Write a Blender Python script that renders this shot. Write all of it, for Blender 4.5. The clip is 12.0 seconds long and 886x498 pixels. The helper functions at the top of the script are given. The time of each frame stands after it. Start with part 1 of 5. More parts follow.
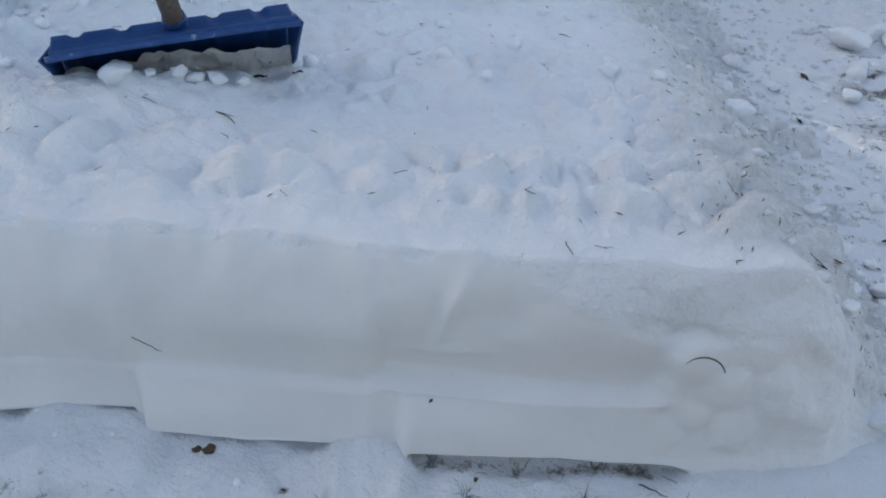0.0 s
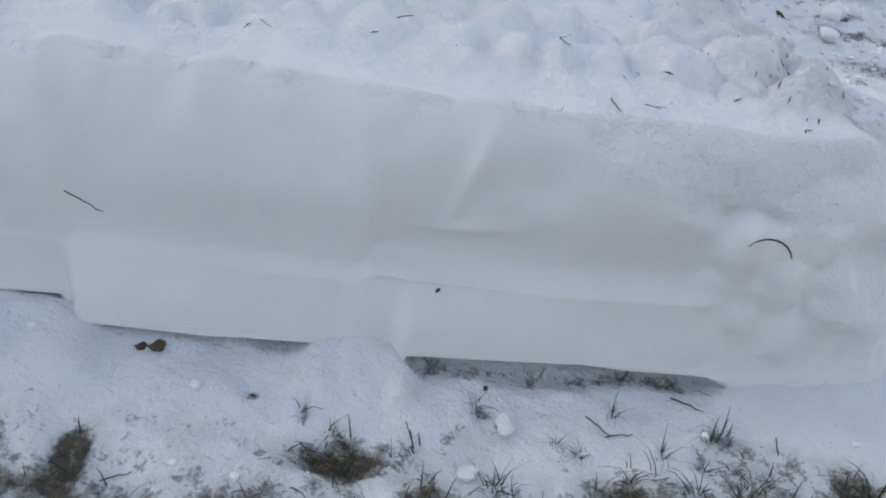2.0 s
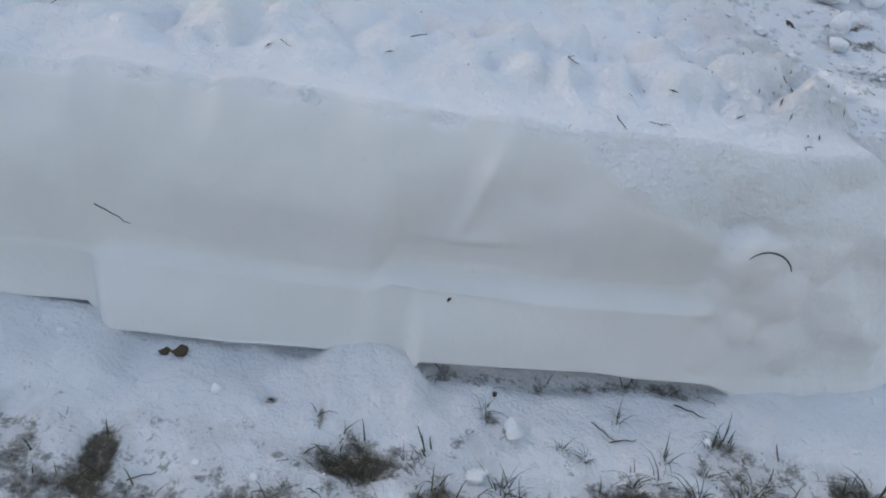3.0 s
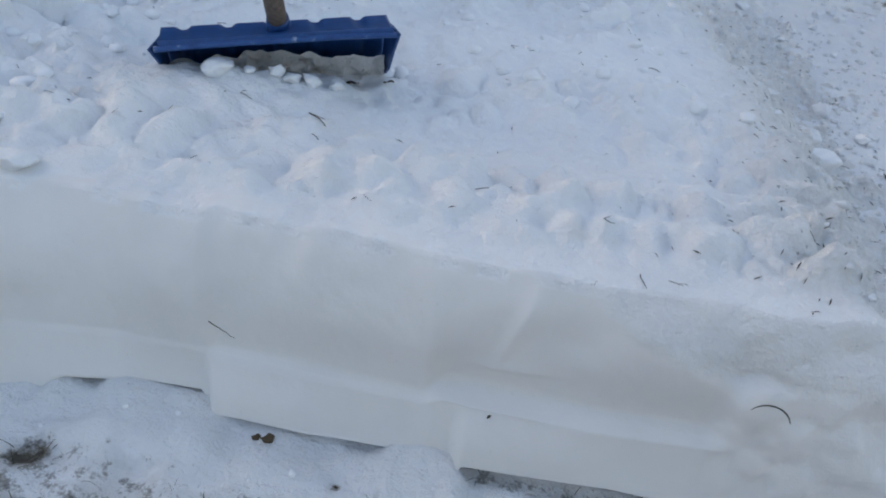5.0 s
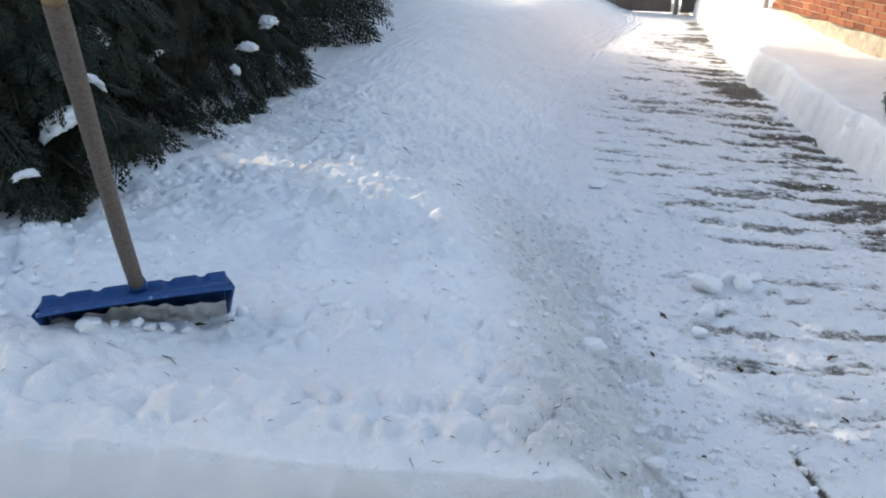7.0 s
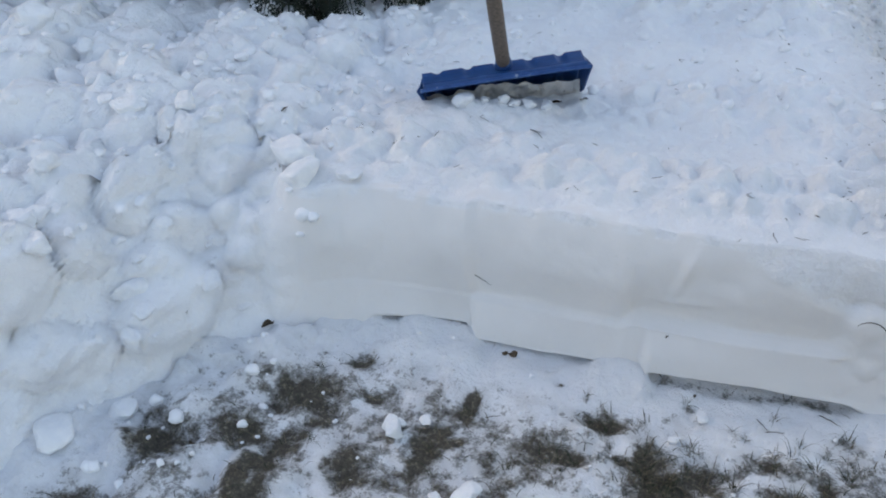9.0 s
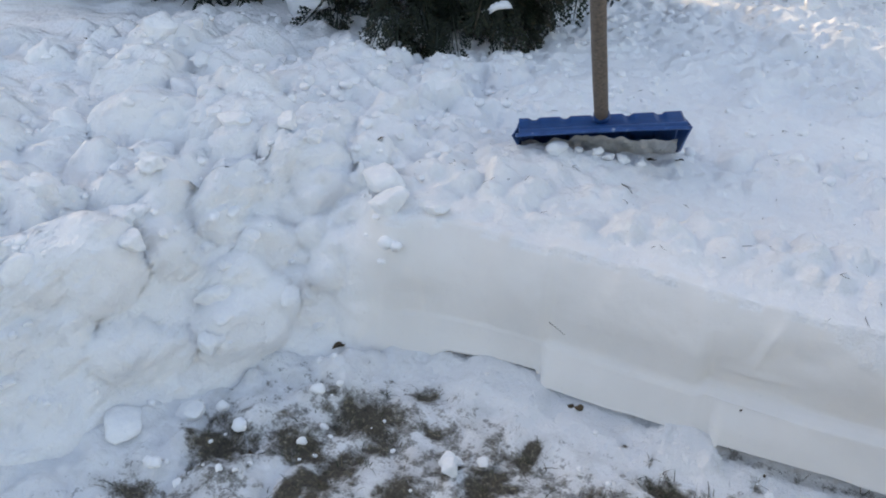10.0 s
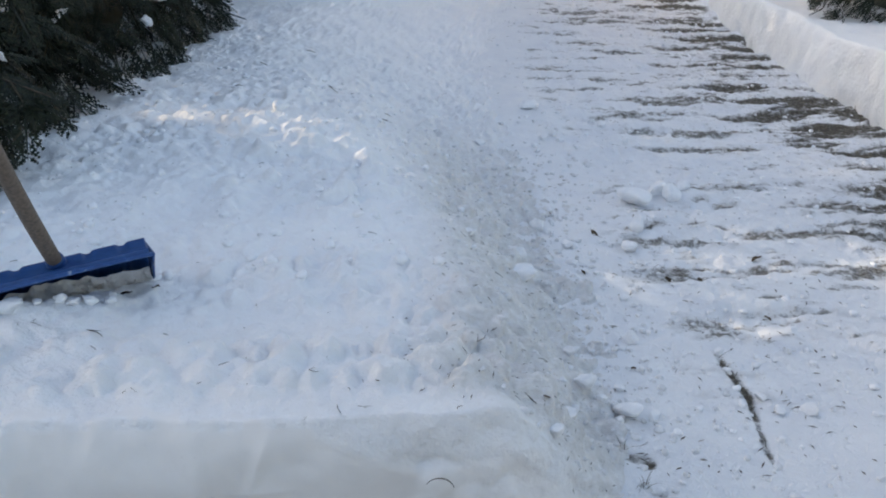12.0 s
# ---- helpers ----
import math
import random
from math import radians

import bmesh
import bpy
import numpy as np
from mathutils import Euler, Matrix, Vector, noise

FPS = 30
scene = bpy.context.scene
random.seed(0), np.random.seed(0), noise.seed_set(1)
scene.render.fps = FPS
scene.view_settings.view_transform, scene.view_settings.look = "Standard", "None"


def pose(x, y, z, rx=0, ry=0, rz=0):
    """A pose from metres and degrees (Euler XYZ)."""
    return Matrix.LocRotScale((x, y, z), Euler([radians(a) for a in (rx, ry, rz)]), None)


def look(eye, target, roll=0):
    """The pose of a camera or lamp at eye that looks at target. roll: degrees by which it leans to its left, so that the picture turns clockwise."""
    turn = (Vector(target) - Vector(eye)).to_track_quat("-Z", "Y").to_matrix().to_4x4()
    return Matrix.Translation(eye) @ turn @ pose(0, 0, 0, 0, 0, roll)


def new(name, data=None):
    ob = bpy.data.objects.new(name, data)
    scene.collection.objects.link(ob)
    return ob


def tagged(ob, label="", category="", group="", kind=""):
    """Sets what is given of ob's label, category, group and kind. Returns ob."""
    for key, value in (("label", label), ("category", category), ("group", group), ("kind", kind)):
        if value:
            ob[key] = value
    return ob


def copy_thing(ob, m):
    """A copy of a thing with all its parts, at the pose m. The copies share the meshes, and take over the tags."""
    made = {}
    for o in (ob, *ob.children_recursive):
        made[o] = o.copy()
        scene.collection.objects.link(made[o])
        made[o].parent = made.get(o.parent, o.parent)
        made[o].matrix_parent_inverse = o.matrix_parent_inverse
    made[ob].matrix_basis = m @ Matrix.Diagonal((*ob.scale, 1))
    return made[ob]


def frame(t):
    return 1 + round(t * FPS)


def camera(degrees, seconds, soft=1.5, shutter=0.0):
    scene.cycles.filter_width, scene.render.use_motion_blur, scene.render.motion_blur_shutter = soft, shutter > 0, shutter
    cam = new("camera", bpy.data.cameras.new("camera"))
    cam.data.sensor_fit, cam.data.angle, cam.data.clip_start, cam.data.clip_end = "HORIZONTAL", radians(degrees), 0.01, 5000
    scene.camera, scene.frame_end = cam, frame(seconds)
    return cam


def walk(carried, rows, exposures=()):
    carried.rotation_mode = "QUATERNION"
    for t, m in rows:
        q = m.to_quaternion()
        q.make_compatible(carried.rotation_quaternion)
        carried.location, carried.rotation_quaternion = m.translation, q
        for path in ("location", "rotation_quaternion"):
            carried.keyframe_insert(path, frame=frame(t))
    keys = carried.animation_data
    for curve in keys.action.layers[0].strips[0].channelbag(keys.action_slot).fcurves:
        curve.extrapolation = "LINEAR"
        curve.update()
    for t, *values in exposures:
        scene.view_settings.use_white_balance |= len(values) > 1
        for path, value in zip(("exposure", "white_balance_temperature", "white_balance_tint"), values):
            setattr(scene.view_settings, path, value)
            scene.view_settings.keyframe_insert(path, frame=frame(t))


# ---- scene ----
cam = camera(55.7, 12.0, soft=1.9)
PATH = [
    (0, (0.083, 0.004, 0.988), (-0.008, 1.637, -0.164), 0.7),
    (0.5, (0.057, 0.047, 0.95), (-0.101, 1.599, -0.303), -1.6),
    (1, (0.012, 0.02, 0.804), (-0.087, 1.394, -0.646), 2.3),
    (1.5, (-0.039, 0.047, 0.762), (-0.078, 1.537, -0.571), 3.8),
    (2, (-0.042, 0.088, 0.733), (0.086, 1.706, -0.436), 7.0),
    (2.5, (-0.061, 0.056, 0.752), (0.047, 1.676, -0.417), 6.7),
    (3, (-0.044, 0.063, 0.765), (0.054, 1.683, -0.403), 6.7),
    (3.5, (-0.061, 0.058, 0.785), (-0.052, 1.714, -0.338), 5.9),
    (3.7, (-0.085, 0.038, 0.799), (-0.195, 1.694, -0.317), 4.4),
    (5.3, (0.189, -0.05, 1.092), (-0.046, 1.589, -0.029), 3.9),
    (5.5, (0.28, -0.131, 1.166), (0.121, 1.537, 0.073), 3.3),
    (6, (0.27, -0.316, 1.252), (0.175, 1.483, 0.384), 3.1),
    (6.5, (0.288, -0.365, 1.275), (0.238, 1.489, 0.525), 2.9),
    (6.7, (0.278, -0.37, 1.275), (0.242, 1.496, 0.557), 3.0),
    (8.3, (0.256, -0.41, 1.28), (0.203, 1.296, 0.237), -2.7),
    (8.5, (0.22, -0.431, 1.279), (0.15, 1.186, 0.104), -2.3),
    (9, (0.122, -0.508, 1.317), (-0.52, 0.997, 0.166), -6.6),
    (9.5, (0.106, -0.533, 1.295), (-0.694, 0.939, 0.203), -5.4),
    (10, (0.12, -0.52, 1.308), (-0.707, 0.969, 0.26), -3.1),
    (10.5, (0.21, -0.459, 1.309), (-0.277, 1.198, 0.302), -0.3),
    (11, (0.257, -0.478, 1.325), (-0.144, 1.215, 0.338), -1.1),
    (11.5, (0.334, -0.458, 1.332), (0.075, 1.308, 0.431), -4.4),
    (12, (0.369, -0.385, 1.33), (0.435, 1.406, 0.444), -1.9),
]
walk(cam, [(t, look(eye, target, roll)) for t, eye, target, roll in PATH],
     [(0, 1.30, 7300, 9), (0.5, 1.32, 7400, 9), (0.8, 1.55, 7600, 9), (1.2, 1.75, 8000, 10), (1.5, 1.72, 8100, 10), (2.0, 1.52, 7800, 9), (2.5, 1.47, 7700, 9), (3.5, 1.38, 7500, 9), (5.5, 1.42, 7500, 9), (6.5, 1.5, 7300, 8), (8.5, 1.55, 7600, 9), (9.0, 1.6, 7700, 10), (9.5, 1.68, 8000, 11), (10.5, 1.6, 7900, 11), (12, 1.46, 7600, 9)])

# ---------------------------------------------------------------- light
SUN_DIR = Vector((-0.86, 0.40, 0.42)).normalized()
world = bpy.data.worlds.new("sky")
scene.world = world
world.use_nodes = True
wn = world.node_tree
wn.nodes.clear()
sky = wn.nodes.new("ShaderNodeTexSky")
sky.sky_type = "NISHITA"
sky.sun_disc = False
sky.sun_elevation = math.asin(SUN_DIR.z)
sky.sun_rotation = math.atan2(SUN_DIR.x, SUN_DIR.y)
sky.air_density, sky.dust_density, sky.ozone_density = 1.0, 2.5, 1.0
wbg = wn.nodes.new("ShaderNodeBackground")
wbg.inputs["Strength"].default_value = 0.15
wout = wn.nodes.new("ShaderNodeOutputWorld")
wn.links.new(sky.outputs[0], wbg.inputs[0])
wn.links.new(wbg.outputs[0], wout.inputs[0])
sun = new("sun", bpy.data.lights.new("sun", "SUN"))
sun.data.energy, sun.data.angle, sun.data.color = 1.15, radians(0.6), (1.0, 0.90, 0.78)
sun.matrix_world = look(SUN_DIR * 30, (0, 0, 0))


# ---------------------------------------------------------------- noise on arrays
rng = np.random.RandomState(7)
PERM = rng.permutation(4096).astype(np.int64)
VALS = rng.rand(4096)


def lattice(i, j, k):
    return VALS[PERM[(PERM[(PERM[i & 4095] + j) & 4095] + k) & 4095]]


def vnoise(x, y, z=None):
    """Smooth value noise, 0 to 1."""
    z = np.zeros_like(x) if z is None else z
    i, j, k = (np.floor(a).astype(np.int64) for a in (x, y, z))
    fx, fy, fz = x - i, y - j, z - k
    fx, fy, fz = (f * f * f * (f * (f * 6 - 15) + 10) for f in (fx, fy, fz))
    total = 0
    for a in (0, 1):
        for b in (0, 1):
            for c in (0, 1):
                w = (fx if a else 1 - fx) * (fy if b else 1 - fy) * (fz if c else 1 - fz)
                total = total + w * lattice(i + a, j + b, k + c)
    return total


def fbm(x, y, z=None, octaves=4, gain=0.5):
    z = np.zeros_like(x) if z is None else z
    total, amp, norm = 0, 1.0, 0.0
    for o in range(octaves):
        f = 2.03 ** o
        total = total + amp * vnoise(x * f + 17.3 * o, y * f + 5.1 * o, z * f + 9.7 * o)
        norm += amp
        amp *= gain
    return total / norm


def sstep(a, b, x):
    t = np.clip((np.asarray(x, float) - a) / (b - a), 0, 1)
    return t * t * (3 - 2 * t)


def bump(x, y, cx, cy, rx, ry, turn=0.0):
    """A soft mound of height 1 round (cx, cy)."""
    c, s = math.cos(turn), math.sin(turn)
    dx, dy = x - cx, y - cy
    u, v = (dx * c + dy * s) / rx, (-dx * s + dy * c) / ry
    return np.exp(-(u * u + v * v))


# ---------------------------------------------------------------- the lie of the land
FALL = 0.07


def base_z(x, y):
    """The yard falls gently towards the path."""
    x = np.asarray(x, float)
    return -FALL * (np.where(x > 2.2, 2.2 + 0.8 * np.tanh((x - 2.2) / 0.8), np.where(x < -3, -3 + 2 * np.tanh((x + 3) / 2), x))) + 0.012 * np.clip(np.asarray(y, float) - 5.0, 0, 12)


def path_left(y):
    """Foot of the snow bank along the path."""
    return np.interp(y, [0.9, 1.02, 1.1, 1.35, 1.62, 2.05, 2.74, 3.7, 5.0, 6.5, 9.8, 13.7, 17, 40], [0.80, 0.83, 0.85, 0.90, 0.90, 0.88, 0.84, 0.82, 0.86, 1.05, 1.9, 3.1, 3.6, 4.0])


def path_right(y):
    return np.interp(y, [-6, 2.0, 4.0, 5.7, 7.2, 10.6, 15, 18, 40], [3.3, 3.15, 3.02, 3.02, 3.12, 3.55, 4.3, 4.7, 5.0])


def foot_y(x):
    """Front foot of the cut bank, block by block."""
    return np.interp(x, [-9, -2.6, -1.4, -1.26, -1.18, -1.10, -1.01, -0.93, -0.80, -0.70, -0.55, -0.415, -0.40, -0.25, -0.10, -0.03, -0.02, 0.17, 0.40, 0.64, 0.76, 0.9, 1.2, 9],
                     [-2.2, -1.5, -0.22, 0.09, 0.24, 0.40, 0.58, 0.68, 0.775, 0.825, 0.86, 0.872, 0.842, 0.840, 0.856, 0.856, 0.836, 0.85, 0.878, 0.92, 1.0, 1.1, 1.3, 1.3])


def top_h(x, y):
    """Height of the bank's top above the yard."""
    edge = path_left(y) - x
    width = np.interp(y, [0.95, 1.3, 2.0, 3.0, 4.0, 6.0], [0.30, 0.46, 0.5, 0.9, 1.3, 1.3])
    h = 0.315 + 0.03 * np.exp(-((y - 1.1) / 0.25) ** 2)
    h = h - 0.035 * bump(x, y, -0.1, 1.32, 0.55, 0.13) - 0.02 * bump(x, y, -0.42, 1.50, 0.24, 0.10, 0.4) + 0.060 * bump(x, y, -0.52, 1.315, 0.20, 0.075, 0.39)
    h = h - 0.09 * sstep(2.9, 4.2, y) + 0.16 * sstep(5.0, 9.0, y)
    h = h + 0.085 * sstep(-0.82, -1.05, x) * sstep(2.1, 1.2, y) + 0.05 * sstep(-1.3, -1.9, x) * sstep(2.1, 1.2, y)
    h = h + 0.012 * bump(x, y, 0.15, 1.75, 0.35, 0.2) + 0.03 * bump(x, y, -0.15, 2.6, 0.5, 0.35)
    return h * sstep(-0.03, 1.0, edge / width) - 0.04 * sstep(0.03, -0.12, edge)


# ---------------------------------------------------------------- meshes from grids
def grid_mesh(name, P, smooth=True, attrs=None):
    rows, cols = P.shape[:2]
    me = bpy.data.meshes.new(name)
    idx = np.arange(rows * cols).reshape(rows, cols)
    quads = np.stack([idx[:-1, :-1], idx[:-1, 1:], idx[1:, 1:], idx[1:, :-1]], -1).reshape(-1, 4)
    me.vertices.add(rows * cols)
    me.vertices.foreach_set("co", P.reshape(-1).astype(np.float32))
    me.loops.add(quads.size)
    me.loops.foreach_set("vertex_index", quads.reshape(-1).astype(np.int32))
    me.polygons.add(len(quads))
    me.polygons.foreach_set("loop_start", (np.arange(len(quads)) * 4).astype(np.int32))
    me.update(calc_edges=True)
    me.polygons.foreach_set("use_smooth", np.full(len(quads), smooth))
    for key, val in (attrs or {}).items():
        a = me.attributes.new(key, "FLOAT", "POINT")
        a.data.foreach_set("value", val.reshape(-1).astype(np.float32))
    return me


def tri_mesh(name, V, F, smooth=False):
    me = bpy.data.meshes.new(name)
    V, F = np.asarray(V, np.float32), np.asarray(F, np.int32)
    k = F.shape[1]
    me.vertices.add(len(V))
    me.vertices.foreach_set("co", V.reshape(-1))
    me.loops.add(F.size)
    me.loops.foreach_set("vertex_index", F.reshape(-1))
    me.polygons.add(len(F))
    me.polygons.foreach_set("loop_start", (np.arange(len(F)) * k).astype(np.int32))
    me.update(calc_edges=True)
    me.polygons.foreach_set("use_smooth", np.full(len(F), smooth))
    return me


def grid_normals(P):
    a, b = np.gradient(P, axis=0), np.gradient(P, axis=1)
    n = np.cross(b, a)
    return n / np.maximum(np.linalg.norm(n, axis=-1, keepdims=True), 1e-9)


def mesh_object(name, me, mat, parent=None, label=""):
    ob = new(name, me)
    if mat:
        me.materials.append(mat)
    if parent:
        ob.parent = parent
    if label:
        tagged(ob, label)
    return ob


def part(name, bm, mat, parent, label=""):
    me = bpy.data.meshes.new(name)
    bm.to_mesh(me)
    bm.free()
    return mesh_object(name, me, mat, parent, label)


# ---------------------------------------------------------------- materials
def material(name, rough=0.6, metal=0.0, spec=0.5):
    m = bpy.data.materials.new(name)
    m.use_nodes = True
    b = m.node_tree.nodes["Principled BSDF"]
    b.inputs["Roughness"].default_value = rough
    b.inputs["Metallic"].default_value = metal
    b.inputs["Specular IOR Level"].default_value = spec
    return m, m.node_tree, b


def tex_noise(nt, scale, detail=4.0, rough=0.55, coord=None, stretch=None):
    n = nt.nodes.new("ShaderNodeTexNoise")
    n.inputs["Scale"].default_value = scale
    n.inputs["Detail"].default_value = detail
    n.inputs["Roughness"].default_value = rough
    tc = nt.nodes.new("ShaderNodeTexCoord")
    out = tc.outputs["Object"]
    if stretch:
        mp = nt.nodes.new("ShaderNodeMapping")
        mp.inputs["Scale"].default_value = stretch
        nt.links.new(out, mp.inputs[0])
        out = mp.outputs[0]
    nt.links.new(out, n.inputs["Vector"])
    return n.outputs["Fac"]


def ramp(nt, fac, stops):
    r = nt.nodes.new("ShaderNodeValToRGB")
    while len(r.color_ramp.elements) < len(stops):
        r.color_ramp.elements.new(0.5)
    for e, (p, c) in zip(r.color_ramp.elements, stops):
        e.position, e.color = p, (*c, 1) if len(c) == 3 else c
    nt.links.new(fac, r.inputs[0])
    return r.outputs[0]


def maths(nt, op, a, b=None, clamp=False):
    n = nt.nodes.new("ShaderNodeMath")
    n.operation, n.use_clamp = op, clamp
    for k, v in enumerate((a, b)):
        if v is None:
            continue
        if isinstance(v, (int, float)):
            n.inputs[k].default_value = v
        else:
            nt.links.new(v, n.inputs[k])
    return n.outputs[0]


def mix(nt, fac, a, b, kind="MIX"):
    n = nt.nodes.new("ShaderNodeMix")
    n.data_type, n.blend_type = "RGBA", kind
    for k, v in ((0, fac), (6, a), (7, b)):
        if isinstance(v, (int, float)):
            n.inputs[k].default_value = v
        elif isinstance(v, tuple):
            n.inputs[k].default_value = (*v, 1)
        else:
            nt.links.new(v, n.inputs[k])
    return n.outputs[2]


def bumped(nt, bsdf, layers):
    """layers: (height, strength, distance), coarse first."""
    normal = None
    for h, strength, dist in layers:
        n = nt.nodes.new("ShaderNodeBump")
        n.inputs["Distance"].default_value = dist
        if isinstance(strength, (int, float)):
            n.inputs["Strength"].default_value = strength
        else:
            nt.links.new(strength, n.inputs["Strength"])
        nt.links.new(h, n.inputs["Height"])
        if normal:
            nt.links.new(normal, n.inputs["Normal"])
        normal = n.outputs[0]
    nt.links.new(normal, bsdf.inputs["Normal"])


def attribute(nt, key):
    a = nt.nodes.new("ShaderNodeAttribute")
    a.attribute_name = key
    return a.outputs["Fac"]


SNOW = (0.80, 0.825, 0.87)
CUT = (0.86, 0.845, 0.80)


def snow_material(name, mixed=True):
    m, nt, b = material(name, 0.62, spec=0.3)
    broad, fine, grain = tex_noise(nt, 5, 4), tex_noise(nt, 30, 6, 0.62), tex_noise(nt, 260, 2)
    col = ramp(nt, broad, [(0.3, (0.82, 0.835, 0.865)), (0.7, (0.90, 0.905, 0.915))])
    if mixed:
        cut, dirt = attribute(nt, "cut"), attribute(nt, "dirt")
        # cream, duller base on the cut: warm light bounced onto the face, put into colour
        warm = ramp(nt, broad, [(0.3, (0.765, 0.752, 0.745)), (0.7, (0.83, 0.815, 0.806))])
        col = mix(nt, cut, col, warm)
        patch = tex_noise(nt, 34, 6, 0.7)
        d = maths(nt, "MULTIPLY", dirt, ramp(nt, patch, [(0.34, (0.25, 0.25, 0.25)), (0.60, (1, 1, 1))]))
        col = mix(nt, maths(nt, "MULTIPLY", d, 0.40), col, (0.50, 0.465, 0.415))
        specks = ramp(nt, tex_noise(nt, 95, 3, 0.5), [(0.66, (0, 0, 0)), (0.70, (1, 1, 1))])
        thin = ramp(nt, tex_noise(nt, 14, 3), [(0.45, (0, 0, 0)), (0.65, (1, 1, 1))])
        sp = maths(nt, "MULTIPLY", maths(nt, "MULTIPLY", specks, thin), maths(nt, "ADD", maths(nt, "MULTIPLY", dirt, 0.75), 0.06))
        col = mix(nt, sp, col, (0.10, 0.085, 0.06))
        rough_amount = maths(nt, "SUBTRACT", 1.0, maths(nt, "MULTIPLY", cut, 0.86))
        bumped(nt, b, [(fine, maths(nt, "MULTIPLY", rough_amount, maths(nt, "ADD", maths(nt, "MULTIPLY", dirt, 0.5), 0.75)), 0.018), (grain, maths(nt, "MULTIPLY", rough_amount, 0.35), 0.003)])
    else:
        bumped(nt, b, [(tex_noise(nt, 5, 6, 0.6), 0.35, 0.035)])
    nt.links.new(col, b.inputs["Base Color"])
    return m


snow_mat = snow_material("packed_snow")
chunk_mat = snow_material("loose_snow", mixed=False)


def ground_material():
    m, nt, b = material("trodden_snow_on_turf", 0.75, spec=0.25)
    bare = attribute(nt, "bare")
    broad, fine, grain = tex_noise(nt, 6, 4), tex_noise(nt, 38, 6, 0.65), tex_noise(nt, 220, 3)
    snow = ramp(nt, broad, [(0.3, (0.79, 0.81, 0.85)), (0.7, (0.87, 0.88, 0.895))])
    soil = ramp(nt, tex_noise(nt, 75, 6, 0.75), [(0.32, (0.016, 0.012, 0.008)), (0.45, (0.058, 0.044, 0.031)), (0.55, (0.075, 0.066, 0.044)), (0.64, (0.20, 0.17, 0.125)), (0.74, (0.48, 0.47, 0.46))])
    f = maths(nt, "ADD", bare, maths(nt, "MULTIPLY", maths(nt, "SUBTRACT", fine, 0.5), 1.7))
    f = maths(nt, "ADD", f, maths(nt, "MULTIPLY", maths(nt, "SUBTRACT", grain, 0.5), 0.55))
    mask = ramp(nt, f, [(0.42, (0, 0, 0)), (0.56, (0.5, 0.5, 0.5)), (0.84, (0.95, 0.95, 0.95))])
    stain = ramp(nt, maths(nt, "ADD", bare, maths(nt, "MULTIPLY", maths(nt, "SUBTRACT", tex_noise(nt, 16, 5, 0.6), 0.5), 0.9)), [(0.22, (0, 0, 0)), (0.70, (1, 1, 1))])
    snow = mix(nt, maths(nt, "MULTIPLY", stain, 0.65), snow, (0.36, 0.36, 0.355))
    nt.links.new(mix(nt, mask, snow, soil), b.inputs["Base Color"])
    bumped(nt, b, [(fine, 0.9, 0.018), (grain, 0.5, 0.004)])
    return m


ground_mat = ground_material()
grit_mat, _nt, _b = material("dirty_snow_grit", 0.8, spec=0.2)
_nt.links.new(ramp(_nt, tex_noise(_nt, 24, 5, 0.7), [(0.3, (0.60, 0.60, 0.60)), (0.6, (0.80, 0.81, 0.83))]), _b.inputs["Base Color"])
bumped(_nt, _b, [(tex_noise(_nt, 120, 4), 0.4, 0.004)])


def plain(name, stops, scale, rough=0.6, metal=0.0, bump_by=0.3, dist=0.002, stretch=None, spec=0.5, detail=5):
    m, nt, b = material(name, rough, metal, spec)
    n = tex_noise(nt, scale, detail, 0.6, stretch=stretch)
    nt.links.new(ramp(nt, n, stops), b.inputs["Base Color"])
    bumped(nt, b, [(n, bump_by, dist)])
    return m


blue_mat = plain("blue_plastic", [(0.3, (0.006, 0.046, 0.165)), (0.62, (0.009, 0.066, 0.22)), (0.80, (0.04, 0.12, 0.30))], 38, 0.42, bump_by=0.15, dist=0.001)
rib_mat = plain("worn_blue_edge", [(0.35, (0.008, 0.055, 0.20)), (0.62, (0.018, 0.085, 0.27)), (0.72, (0.30, 0.38, 0.50))], 55, 0.5, bump_by=0.2, dist=0.001)
handle_mat = plain("weathered_wood", [(0.25, (0.065, 0.050, 0.040)), (0.5, (0.12, 0.095, 0.075)), (0.8, (0.19, 0.15, 0.12))], 22, 0.7, stretch=(6, 6, 0.35), bump_by=0.4, dist=0.001)
end_mat = plain("pale_end_grain", [(0.3, (0.10, 0.06, 0.03)), (0.7, (0.24, 0.15, 0.07))], 60, 0.7)
twig_mat = plain("dark_twig", [(0.3, (0.030, 0.022, 0.015)), (0.7, (0.10, 0.075, 0.05))], 60, 0.8)
straw_mat = plain("dry_stalk", [(0.3, (0.06, 0.045, 0.025)), (0.7, (0.22, 0.17, 0.09))], 60, 0.8)
leaf_litter_mat = plain("withered_leaf", [(0.3, (0.035, 0.024, 0.014)), (0.7, (0.13, 0.085, 0.045))], 40, 0.75)


def grass_material():
    m, nt, b = material("winter_grass", 0.6, spec=0.3)
    g = nt.nodes.new("ShaderNodeNewGeometry")
    col = ramp(nt, g.outputs["Random Per Island"], [(0.0, (0.028, 0.038, 0.020)), (0.35, (0.048, 0.060, 0.030)), (0.5, (0.075, 0.062, 0.042)), (1.0, (0.21, 0.175, 0.12))])
    n = tex_noise(nt, 30, 3)
    nt.links.new(mix(nt, 0.5, col, ramp(nt, n, [(0.3, (0.4, 0.4, 0.4)), (0.7, (1, 1, 1))]), "MULTIPLY"), b.inputs["Base Color"])
    return m


